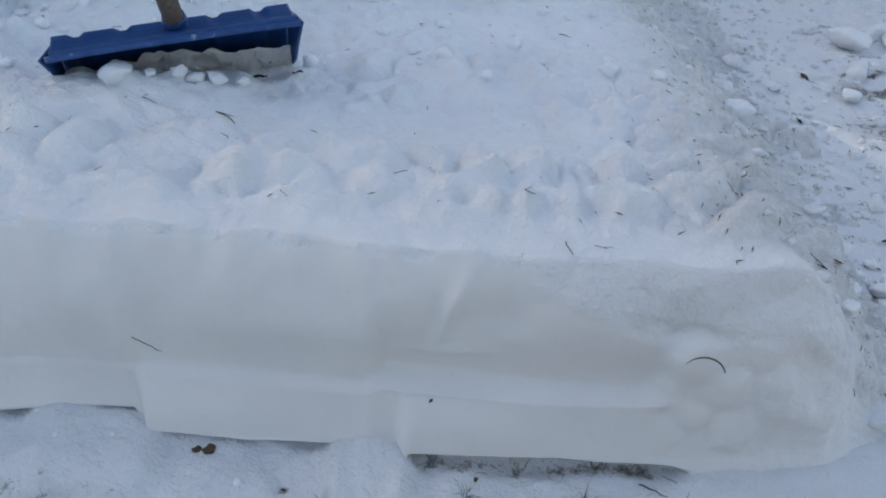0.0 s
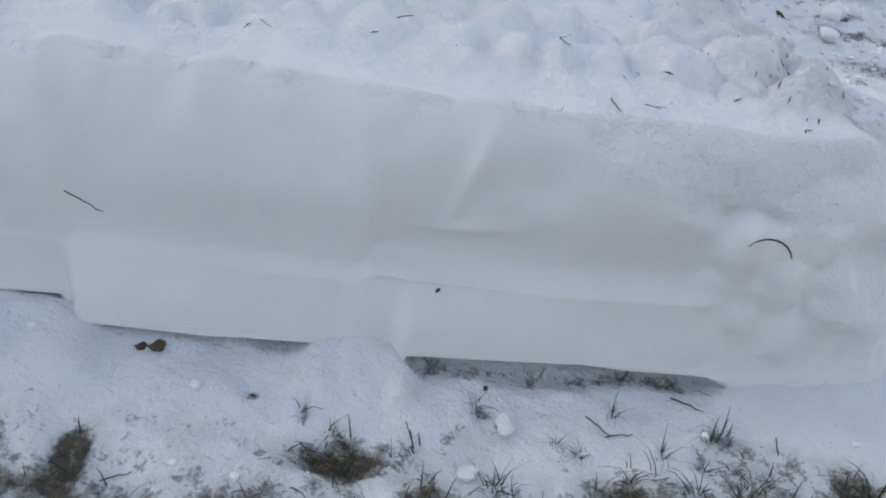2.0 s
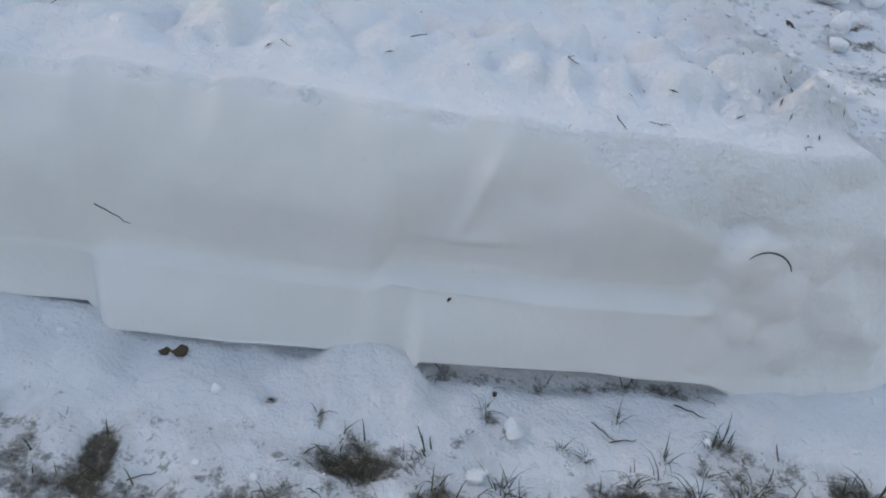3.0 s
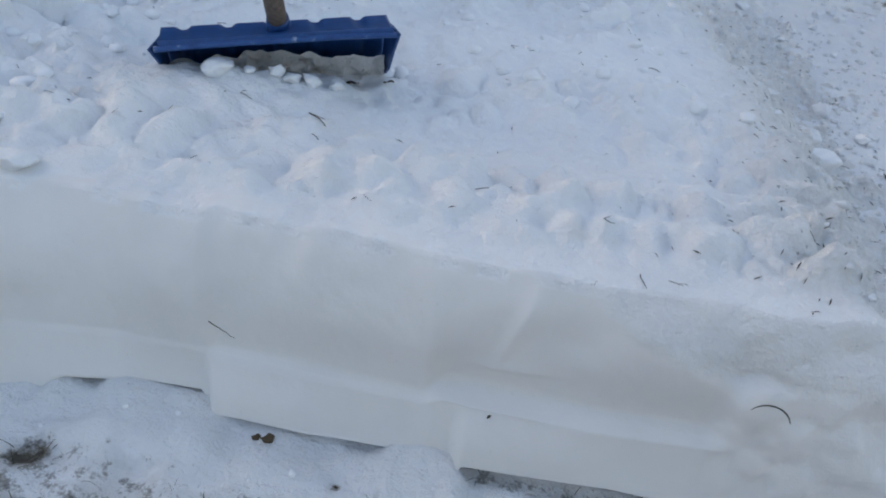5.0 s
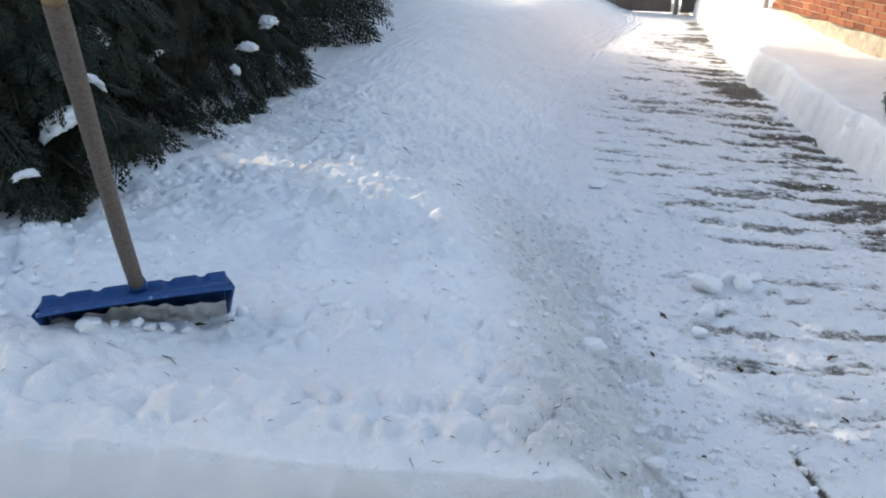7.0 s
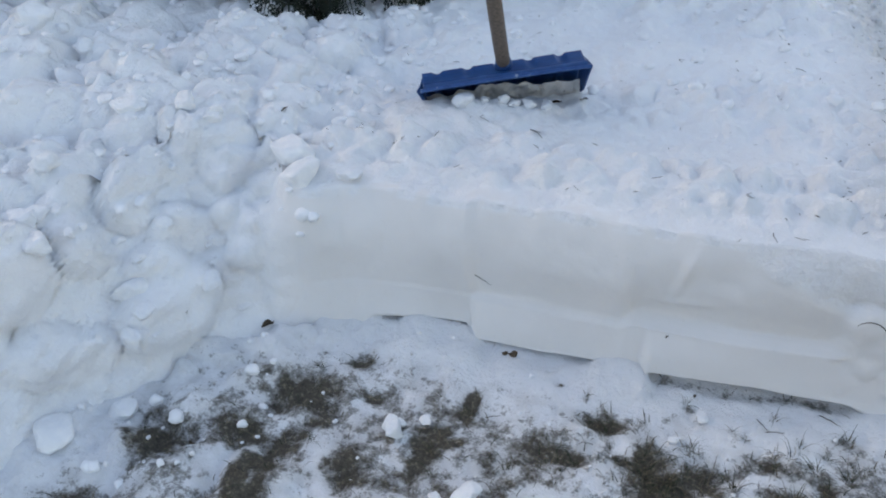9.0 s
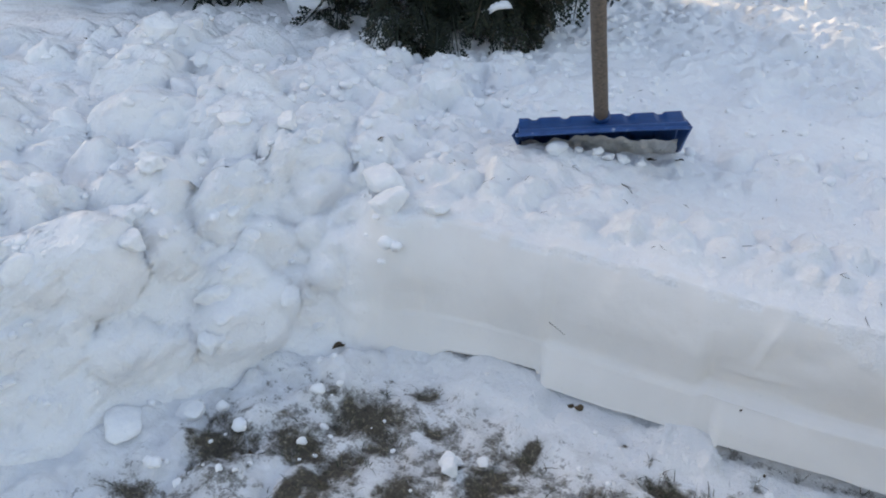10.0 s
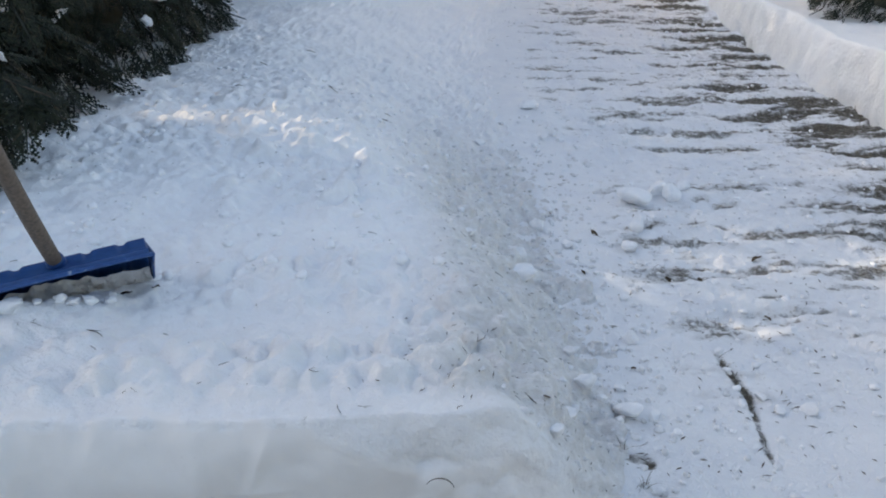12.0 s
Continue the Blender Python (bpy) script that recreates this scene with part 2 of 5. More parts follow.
grass_mat = grass_material()


def thuja_material():
    m, nt, b = material("thuja_scales", 0.55, spec=0.35)
    g = nt.nodes.new("ShaderNodeNewGeometry")
    col = ramp(nt, g.outputs["Random Per Island"], [(0.0, (0.004, 0.008, 0.005)), (0.55, (0.008, 0.016, 0.008)), (0.88, (0.018, 0.027, 0.011)), (1.0, (0.05, 0.036, 0.02))])
    nt.links.new(col, b.inputs["Base Color"])
    bumped(nt, b, [(tex_noise(nt, 300, 2), 0.4, 0.001)])
    return m


thuja_mat = thuja_material()
bark_mat = plain("thuja_bark", [(0.3, (0.035, 0.025, 0.018)), (0.7, (0.11, 0.08, 0.06))], 14, 0.85, stretch=(5, 5, 0.6), bump_by=0.7, dist=0.01)

# ---------------------------------------------------------------- ground
def spaced(*stretches):
    """Coordinates from stretches of (start, end, step at start, step at end)."""
    out = []
    for a, b, s0, s1 in stretches:
        v, span = a, b - a
        while v < b - 1e-6:
            out.append(v)
            v += s0 + (s1 - s0) * min(1, max(0, (v - a) / span))
    out.append(stretches[-1][1])
    return np.array(out)


gx = np.r_[[-3000, -800, -200, -60, -25, -12, -7], spaced((-4.5, -1.5, 0.4, 0.02), (-1.5, 1.6, 0.0085, 0.0085), (1.6, 3.2, 0.011, 0.02), (3.2, 6.5, 0.05, 0.5)), [9, 15, 40, 120, 500, 3000]]
gy = np.r_[[-3000, -600, -120, -30, -10], spaced((-4, -0.4, 0.5, 0.02), (-0.4, 1.25, 0.0075, 0.0085), (1.25, 3.5, 0.011, 0.02), (3.5, 9, 0.02, 0.06), (9, 20, 0.06, 0.5)), [24, 40, 100, 400, 3000]]
GX, GY = np.meshgrid(gx, gy)

# bare earth and turf patches in front of the cut bank: x, y, rx, ry, turn, amount
EARTH_LEFT = [(-0.722, 0.591, 0.062, 0.036, 0.25, 1.1), (-0.625, 0.705, 0.022, 0.028, -0.4, 1.0), (-0.945, 0.37, 0.052, 0.050, 0.2, 0.8), (-0.80, 0.45, 0.058, 0.040, 0.1, 0.9),
              (-0.705, 0.385, 0.028, 0.075, -0.6, 1.1), (-0.714, 0.313, 0.045, 0.025, 0.2, 1.0), (-0.545, 0.427, 0.030, 0.036, 0.0, 0.9), (-0.405, 0.53, 0.026, 0.034, -0.3, 1.2),
              (-0.352, 0.655, 0.013, 0.028, 0.0, 1.2), (-0.403, 0.475, 0.016, 0.022, 0.0, 0.9), (-0.352, 0.546, 0.020, 0.010, 0.5, 0.8), (-0.683, 0.475, 0.020, 0.055, -0.6, 0.8),
              (-1.01, 0.20, 0.045, 0.025, 0.2, 0.9), (-0.485, 0.549, 0.014, 0.014, 0.0, 0.6), (-0.565, 0.615, 0.020, 0.016, 0.0, 0.6), (-0.187, 0.775, 0.008, 0.010, 0.0, 1.0)]
EARTH_RIGHT = [(-0.084, 0.690, 0.034, 0.017, 0.0, 1.1), (-0.032, 0.615, 0.016, 0.011, 0.0, 0.9), (-0.155, 0.588, 0.040, 0.016, 0.0, 0.7), (0.019, 0.625, 0.022, 0.032, 0.0, 0.9),
               (0.060, 0.560, 0.046, 0.066, 0.0, 0.95), (0.108, 0.608, 0.024, 0.026, 0.0, 0.8), (0.120, 0.500, 0.055, 0.045, 0.0, 0.9), (-0.002, 0.476, 0.055, 0.028, 0.0, 0.8),
               (0.352, 0.625, 0.015, 0.040, 0.15, 1.0), (0.360, 0.570, 0.013, 0.045, 0.1, 1.2), (0.385, 0.530, 0.040, 0.045, 0.0, 0.8), (0.262, 0.690, 0.040, 0.022, 0.0, 0.5)]
EARTH_RIGHT += [(0.283, 0.613, 0.045, 0.035, 0.0, 0.6), (0.205, 0.515, 0.036, 0.036, 0.0, 0.7), (0.390, 0.790, 0.022, 0.017, 0.0, 0.6), (0.083, 0.790, 0.014, 0.010, 0.0, 0.7),
                (0.54, 0.73, 0.030, 0.035, 0.3, 0.8), (0.62, 0.66, 0.028, 0.020, 0.0, 0.6), (0.70, 0.745, 0.022, 0.024, 0.0, 0.6), (0.71, 0.64, 0.034, 0.040, 0.2, 0.8),
                (0.87, 1.225, 0.030, 0.018, -0.6, 0.8), (0.918, 1.195, 0.022, 0.020, -0.6, 0.8), (0.913, 1.085, 0.026, 0.010, -0.2, 0.6), (-0.123, 0.755, 0.007, 0.020, 0.0, 0.7)]


def bare_amount(x, y):
    front = sstep(0.0, -0.10, y - 0.80 - 0.05 * sstep(0.0, 0.1, x)) * sstep(-1.3, -0.9, x) * sstep(1.15, 0.95, x)
    b = 0.22 * front * sstep(0.38, 0.64, fbm(x * 7, y * 7, octaves=3)) + (0.07 + 0.14 * sstep(-0.15, 0.08, x) + 0.12 * sstep(0.0, -0.2, x) * sstep(0.70, 0.56, y)) * front * sstep(0.86, 0.70, y)
    b = b + front * (0.07 + 0.16 * sstep(0.0, 0.15, x)) * sstep(0.42, 0.60, fbm(x * 13 + 17, y * 13 + 3, octaves=3)) * sstep(0.86, 0.76, y)
    b = b + 0.20 * front * sstep(0.47, 0.62, fbm(x * 21 + 9, y * 21, octaves=3)) * sstep(0.74, 0.62, y)
    b = b + 0.22 * sstep(0.45, -0.1, y) * sstep(-0.9, -0.4, y) * sstep(0.40, 0.62, fbm(x * 4 + 40, y * 4))
    warp = 0.25 + 1.75 * fbm(x * 34 + 3, y * 34 + 8, octaves=3)
    for cx, cy, rx, ry, turn, amount in EARTH_LEFT + [(a, b_, c, d_, e, 1.12 * f) for a, b_, c, d_, e, f in EARTH_RIGHT]:
        near = np.abs(x - cx) + np.abs(y - cy) < 0.5
        if near.any():
            b = b + amount * 0.72 * np.where(near, bump(x, y, cx, cy, 1.15 * rx, 1.15 * ry, turn) * warp, 0)
    # under the lifted blocks: dark earth that paints in the shade of the gap
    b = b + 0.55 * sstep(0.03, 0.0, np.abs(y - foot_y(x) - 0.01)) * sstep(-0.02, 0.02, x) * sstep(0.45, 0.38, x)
    # the scraped path: streaks left by the blade
    across = (x - path_left(y)) / np.maximum(path_right(y) - path_left(y), 0.3)
    on = sstep(0.02, 0.2, across) * sstep(1.04, 0.97, across) * sstep(1.25, 1.5, y)
    chatter = np.sin(6.283 * (y / 0.29 + 0.10 * x + 1.3 * fbm(x * 1.2 + 3, y * 0.8, octaves=2)))
    streak = 0.50 * fbm(x * 2.4 + 0.6 * y + 11, y * 13 - 0.6 * x, octaves=3) + 0.34 * fbm(x * 10 + 3, y * 40 - 3 * x, octaves=3) + 0.08 + 0.075 * chatter
    patchy = fbm(x * 1.7 + 5, y * 1.2 + 2, octaves=3)
    lean = 0.035 * sstep(0.2, 0.4, across) + 0.075 * sstep(0.60, 0.86, across)
    b = b + on * (0.16 + 0.12 * sstep(0.3, 0.9, across) + (0.48 + 0.16 * sstep(0.55, 0.8, across)) * sstep(0.52, 0.72, streak + lean + 0.42 * (patchy - 0.5)))
    # a groove of soil along the path
    wob = 1.252 + 0.010 * np.sin(y * 14) + 0.06 * (y - 1.4)
    b = b + 0.75 * sstep(0.020, 0.0, np.abs(x - wob - 0.03 * (fbm(x * 9, y * 9) - 0.5))) * sstep(1.12, 1.22, y) * sstep(1.75, 1.6, y) * (0.4 + fbm(x * 20, y * 20))
    return np.clip(b, 0, 1.2)


def ground_z(x, y):
    z = base_z(x, y)
    b = bare_amount(x, y)
    near = sstep(14, 5, np.abs(x)) * sstep(20, 12, y) * sstep(-6, -2, y)
    lump = 0.020 * (fbm(x * 6, y * 6) - 0.5) + (0.010 + 0.016 * sstep(0.2, 0.5, (x - path_left(y))) * sstep(1.3, 1.8, y)) * (fbm(x * 28, y * 28, octaves=3) - 0.5) + 0.028 * sstep(0.95, 0.8, y) * sstep(-0.3, 0.1, y) * (fbm(x * 17 + 5, y * 17, octaves=3) - 0.55)
    lump = lump + 0.022 * sstep(-0.45, -0.75, x) * (np.abs(2 * fbm(x * 11, y * 11, octaves=2) - 1) * 2.2 - 0.4)
    across = (x - path_left(y)) / np.maximum(path_right(y) - path_left(y), 0.3)
    ridges = 0.052 * (fbm(x * 3 + 0.8 * y, y * 10, octaves=3) - 0.4) * sstep(0, 0.2, across) * sstep(1.3, 1.8, y)
    # snow shoved against the foot of the cut and in the gaps between the blocks
    foot = foot_y(x)
    drift = 0.014 * sstep(0.16, 0.0, foot - y) * 0.3 * sstep(0.1, -0.1, x) * sstep(-0.02, 0.02, np.abs(x + 0.25) - 0.13)
    fray = 0.35 * (fbm(x * 26 + 2, y * 26, octaves=3) - 0.5)
    tongue = np.hypot((x + 0.075) / 0.075, (y - 0.815) / 0.075) + fray
    spill = sstep(1.08, 0.86 - 0.3 * sstep(-0.03, -0.10, x), tongue) * (0.014 + 0.008 * sstep(0.74, 0.87, y) + 0.014 * (fbm(x * 30, y * 30, octaves=3) - 0.5))
    fan = np.hypot((x + 0.49) / 0.13, (y - 0.83) / 0.12) + fray
    spill = spill + 0.014 * sstep(1.1, 0.5, fan) + 0.014 * bump(x, y, -0.53, 0.85, 0.035, 0.05) + 0.02 * bump(x, y, -0.85, 0.66, 0.15, 0.09)
    return z + near * (lump + ridges) + drift + spill - 0.012 * np.clip(b, 0, 1)


GZ = ground_z(GX, GY)
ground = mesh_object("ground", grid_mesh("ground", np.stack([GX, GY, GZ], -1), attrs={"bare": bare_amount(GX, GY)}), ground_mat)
tagged(ground, "trodden snow over winter turf with bare earth and scraped streaks", "ground", kind="structure")

# ---------------------------------------------------------------- the cut snow bank
bx = np.r_[spaced((-9, -2.4, 0.8, 0.05), (-2.4, -1.4, 0.03, 0.009), (-1.4, 1.06, 0.0065, 0.0075))]
face = np.r_[0, 0.004, 0.012, 0.02, 0.035, np.linspace(0.05, 1.0, 56)]
back = spaced((0.006, 1.6, 0.0075, 0.012), (1.6, 4.0, 0.014, 0.05), (4.0, 19, 0.06, 0.7))
XB = np.broadcast_to(bx, (len(face) + len(back), len(bx))).copy()
wl = sstep(-0.78, -0.94, XB)          # heaped, lumpy part
slope = sstep(-0.72, -1.10, XB)       # its front leans back
wr = 0.8 * sstep(0.42, 0.50, XB)            # slumped end towards the path
FY = foot_y(XB)
depth = 0.05 + 0.46 * slope + 0.03 * wr
nf = len(face)
W = np.concatenate([face, np.ones(len(back))])[:, None] * np.ones_like(XB)
S = np.concatenate([np.zeros(nf), back])[:, None] * np.ones_like(XB)
FS = np.where((XB > -0.70) & (XB < 0.42), np.interp(XB, [-0.70, -0.55, -0.40, -0.1, 0.17, 0.42], [0.825, 0.851, 0.856, 0.852, 0.856, 0.8805]), FY)
FY = FS + (FY - FS) * sstep(0.42, 0.10, W)
second = sstep(-0.425, -0.395, XB)
third = sstep(-0.085, -0.050, XB)
crease = 0.33 + 0.05 * third + 0.02 * (fbm(XB * 3 + 7, XB * 0, octaves=2) - 0.5)
recess = (0.004 + 0.008 * second + 0.020 * third) * sstep(0.40, 0.32, XB)
over = W - crease
ledge = 0.020 * np.minimum(W / crease, 1) + recess * sstep(-0.02, 0.025, over) - 0.85 * recess * sstep(0.04, 0.45, over) + 0.055 * np.clip((W - 0.55) / 0.45, 0, 1) ** 2.0
ledge = ledge - 0.012 * (1 - second) * sstep(0.25, 0.6, W) * sstep(-0.62, -0.50, XB) + 0.012 * (fbm(XB * 14, W * 2, octaves=3) - 0.5) * sstep(0.6, 1.0, W)
lift = sstep(-0.68, -0.64, XB) * sstep(-0.42, -0.425, XB) + sstep(-0.405, -0.395, XB) * sstep(-0.10, -0.105, XB) + sstep(-0.02, -0.015, XB) * sstep(0.43, 0.38, XB)
heap = depth * W ** np.where(XB > 0, 1.6, 1.1)
keep = 1 - np.maximum(sstep(-0.72, -0.90, XB), wr)
off = ledge * keep + heap * (1 - keep)
off = off + 0.08 * lift * sstep(0.013, 0.004, W)
YB = FY + off + S
shear = np.maximum(0, path_left(YB) - 0.86) * sstep(3.5, 5.0, YB)
XS = XB + shear
HT = top_h(XS, np.maximum(YB, FY + depth))
rounded = W + 0.12 * np.sin(np.pi * W) * wl
ZB = base_z(XS, YB) + HT * np.where(S > 0, 1.0, rounded)
ZB = ZB + (0.006 + 0.016 * (1 - second) + 0.014 * sstep(-0.05, 0, XB) * sstep(0.43, 0.2, XB)) * lift * sstep(0.0, 0.004, W) * sstep(0.4, 0.05, W) - 0.02 * (1 - lift) * sstep(0.03, 0.0, W)
PB = np.stack([XS, YB, ZB], -1)
N = grid_normals(PB)
x, y, z = PB[..., 0], PB[..., 1], PB[..., 2]
cut = (1 - wl) * (0.55 + 0.45 * sstep(0.52, 0.42, XB)) * sstep(0.92, 0.8, XB) * sstep(0.07, 0.0, S - 0.03 * (fbm(x * 18, y * 18) - 0.3))
cut = np.where(XB < -0.9, 0, cut) * np.where(S > 0, sstep(0.16, 0.06, XB), sstep(0.06, -0.06, W - 1.02 + 0.33 * sstep(0.08, 0.34, XB) - 0.16 * (fbm(x * 22, z * 22, octaves=3) - 0.5)))
cut = cut * np.where(W < 0.95, 1, sstep(0.62, 0.38, fbm(x * 25, y * 25, octaves=3) + 3 * S))
rough = 1 - cut
fall = sstep(9, 4, y)
edge_zone = sstep(0.62, 0.2, path_left(y) - x) * sstep(0.9, 1.1, y)
d = rough * (0.046 * (fbm(x * 5.5, y * 5.5, z * 5.5, octaves=3) - 0.5) + 0.040 * sstep(0.42, 0.66, fbm(x * 3 + 8, y * 3)) * (fbm(x * 24, y * 24, z * 24, octaves=3) - 0.5)) * (0.35 + 0.65 * fall)
knobs = np.abs(2 * fbm(x * 13 + 1, y * 13 + 6, z * 13, octaves=2) - 1) * 2.2
# tumbled lumps of the heap, half sunk in one another
rh = np.random.RandomState(17)
hr, hc = np.nonzero((wl > 0.3) & (y < 1.9) & (W > 0.12) & (x > -2.3))
wx, wy, wz = (0.10 * (fbm(x * 7 + k, y * 7, z * 7, octaves=2) - 0.5) for k in (0, 20, 40))
lumps = np.zeros_like(x)
for k in rh.choice(len(hr), 540, replace=False):
    cx, cy, cz, rad = x[hr[k], hc[k]], y[hr[k], hc[k]], z[hr[k], hc[k]], rh.choice([0.022, 0.03, 0.04, 0.055, 0.075, 0.10], p=[0.2, 0.25, 0.2, 0.17, 0.12, 0.06]) * rh.uniform(0.8, 1.2)
    c0, c1 = np.searchsorted(bx, cx - 0.25), np.searchsorted(bx, cx + 0.25)
    q = (slice(None), slice(c0, c1))
    dist = (x[q] + wx[q] - cx) ** 2 + (y[q] + wy[q] - cy) ** 2 + (z[q] + wz[q] - cz) ** 2
    lumps[q] = np.maximum(lumps[q], (0.62 * np.sqrt(np.maximum(rad * rad - dist, 0)) + 0.0))
d = d + wl * (1.3 * lumps - 0.04 + 0.016 * (knobs - 0.4) + 0.05 * (fbm(x * 9, y * 9, z * 9, octaves=3) - 0.5)) * sstep(0.0, 0.15, W) * sstep(2.2, 1.8, y)
d = d + wr * 0.028 * (fbm(x * 11, y * 11, z * 11, octaves=3) - 0.5) * sstep(0.0, 0.1, W)
d = d + rough * (1 - wl) * sstep(0.05, 0.25, S) * 0.022 * (knobs - 0.4) * sstep(0.40, 0.60, fbm(x * 2.2 + 31, y * 2.2 + 7, octaves=2)) * sstep(5, 2.5, y)
d = d + edge_zone * 0.034 * (fbm(x * 30, y * 30, z * 30, octaves=3) - 0.5)
clods = sstep(1.75, 2.1, y) * sstep(7, 3.5, y) * sstep(1.7, 0.9, path_left(y) - x) * (1 - wl)
d = d + clods * (0.050 * sstep(0.46, 0.62, fbm(x * 9 + 2, y * 9 + 4, octaves=3)) * (fbm(x * 15, y * 15, octaves=3) - 0.3) + 0.022 * (fbm(x * 26, y * 26, octaves=2) - 0.5))
d = d + rough * 0.016 * sstep(0.16, 0.03, np.abs(S - 0.10)) * sstep(0.03, 0.09, S) * (fbm(x * 20 + 4, y * 20, octaves=3) - 0.42)
smooth_strip = bump(x, y, 0.0, 1.33, 0.42, 0.10)
d = d * (1 - 0.75 * smooth_strip)
# crusted clods along the mound beside the path
d = d + 0.05 * sstep(1.9, 2.4, y) * fall * sstep(1.2, 0.3, path_left(y) - x) * (fbm(x * 4 + 1.0 * y, y * 3.4 + 9) - 0.5)
# seams where the spade cut down and gentle hollows in the cut
facemask = (1 - wl) * (1 - wr) * np.where(S > 0, sstep(0.05, 0, S), 1)
for sx, amp, wid in ((-0.405, 0.003, 0.018), (-0.072, 0.004, 0.016)):
    d = d + facemask * amp * np.exp(-((x - sx) / wid) ** 2) * sstep(1.0, 0.6, W)
d = d + facemask * (0.018 * (fbm(x * 4.5 + 2, z * 7 + 4, octaves=2) - 0.5) + 0.009 * (fbm(x * 15 + 6, z * 15, octaves=3) - 0.5) * (0.4 + 0.6 * sstep(0.2, 0.8, W)))
d = d + facemask * 0.010 * bump(x, z, 0.045, 0.178, 0.045, 0.010) + facemask * 0.007 * bump(x, z, 0.047, 0.253, 0.075, 0.010, 1.21) - facemask * 0.012 * bump(x, z, 0.10, 0.24, 0.09, 0.035)
# knobbly slumped end: rounded lumps and the crescent hollow over the largest
ends = np.zeros_like(x)
for cx, cz, rad, amp in ((0.395, 0.165, 0.050, 0.012), (0.45, 0.115, 0.040, 0.017), (0.355, 0.105, 0.028, 0.012), (0.495, 0.180, 0.035, 0.012), (0.48, 0.045, 0.050, 0.018), (0.555, 0.085, 0.050, 0.020), (0.415, 0.070, 0.030, 0.013), (0.61, 0.04, 0.05, 0.020), (0.365, 0.035, 0.035, 0.008), (0.53, 0.135, 0.03, 0.012)):
    q = np.maximum(0, 1 - ((x + 0.03 * (fbm(x * 30, z * 30) - 0.5) - cx) ** 2 + (z + 0.03 * (fbm(x * 30 + 9, z * 30) - 0.5) - cz) ** 2) / rad ** 2)
    ends = ends + 0.75 * amp * q ** 1.3
d = d + (ends - 0.006) * sstep(0.32, 0.37, XB) * np.where(S > 0, 0, sstep(1.0, 0.8, W)) * sstep(0.0, 0.06, W)
ring = np.hypot(x - 0.395, z - 0.165)
d = d - 0.014 * np.exp(-((ring - 0.056) / 0.008) ** 2) * sstep(0.03, 0.05, z - 0.165) * (S <= 0.0)
crumbly = rough * (1 - wl) * sstep(0.03, 0.12, S)
d = d + crumbly * (sstep(0.55, 0.2, S) * (0.040 * (fbm(x * 15 + 6, y * 15, octaves=3) - 0.5) + 0.018 * (knobs - 0.45)) + 0.020 * (fbm(x * 21, y * 21 + 5, octaves=3) - 0.5) * sstep(5, 3, y)) * (1 - 0.7 * smooth_strip)
d = d * np.where(S > 0, 1 - 0.85 * (1 - wl) * (1 - sstep(0.0, 0.09, S)), 1 - 0.85 * sstep(0.82, 0.98, W) * (1 - wl))
d = d + 0.014 * (1 - wl) * (fbm(x * 13 + 3, XB * 0, octaves=3) - 0.5) * np.where(S > 0, sstep(0.08, 0.0, S), sstep(0.6, 1.0, W))
PB = PB + N * d[..., None]
dirt = sstep(0.60, 0.30, path_left(y) - x) * sstep(0.95, 1.1, y) * sstep(4.2, 2.4, y) + 0.22 * sstep(2.0, 3.2, y) * sstep(6, 4, y) * sstep(1.6, 0.6, path_left(y) - x) + 0.22 * sstep(1.9, 1.2, y) * rough * (1 - 0.85 * wl)
dirt = np.clip(dirt, 0, 1)
NB = grid_normals(PB)
bank = tagged(new("snow_bank"), "heaped snow bank with smooth spade-cut face and dirty crusted slope", "snow bank")


def bank_piece(name, r0, r1, c0, c1, label):
    me = grid_mesh(name, PB[r0:r1, c0:c1], attrs={"cut": cut[r0:r1, c0:c1], "dirt": dirt[r0:r1, c0:c1]})
    me.normals_split_custom_set_from_vertices([tuple(v) for v in NB[r0:r1, c0:c1].reshape(-1, 3)])
    return mesh_object(name, me, snow_mat, bank, label)


RIM_ROW = nf + 3
seams = [0] + [int(np.searchsorted(bx, v)) for v in (-0.80, -0.41, -0.065, 0.46)] + [len(bx) - 1]
bank_piece("crust", RIM_ROW, len(PB), 0, len(bx), "bluish trodden snow crust with needles and dirt")
for c0, c1, nm, lb in zip(seams, seams[1:], ("mound", "cut_block", "cut_block", "cut_block", "slumped_end"), ("tumbled heap of lumpy snow", "smooth cut snow block, tinted cream for warm bounced light", "smooth cut snow block, tinted cream for warm bounced light", "smooth cut block lifted off the turf, tinted cream for bounced light", "slumped rounded end of the bank")):
    bank_piece(nm, 0, RIM_ROW + 1, c0, c1 + 1, lb)

# lookup of the bank's surface for the things that lie on it
from mathutils.bvhtree import BVHTree
_idx = np.arange(PB.shape[0] * PB.shape[1]).reshape(PB.shape[:2])
_quads = np.stack([_idx[:-1, :-1], _idx[:-1, 1:], _idx[1:, 1:], _idx[1:, :-1]], -1).reshape(-1, 4)
dg_bank = BVHTree.FromPolygons(PB.reshape(-1, 3).tolist(), _quads.tolist())


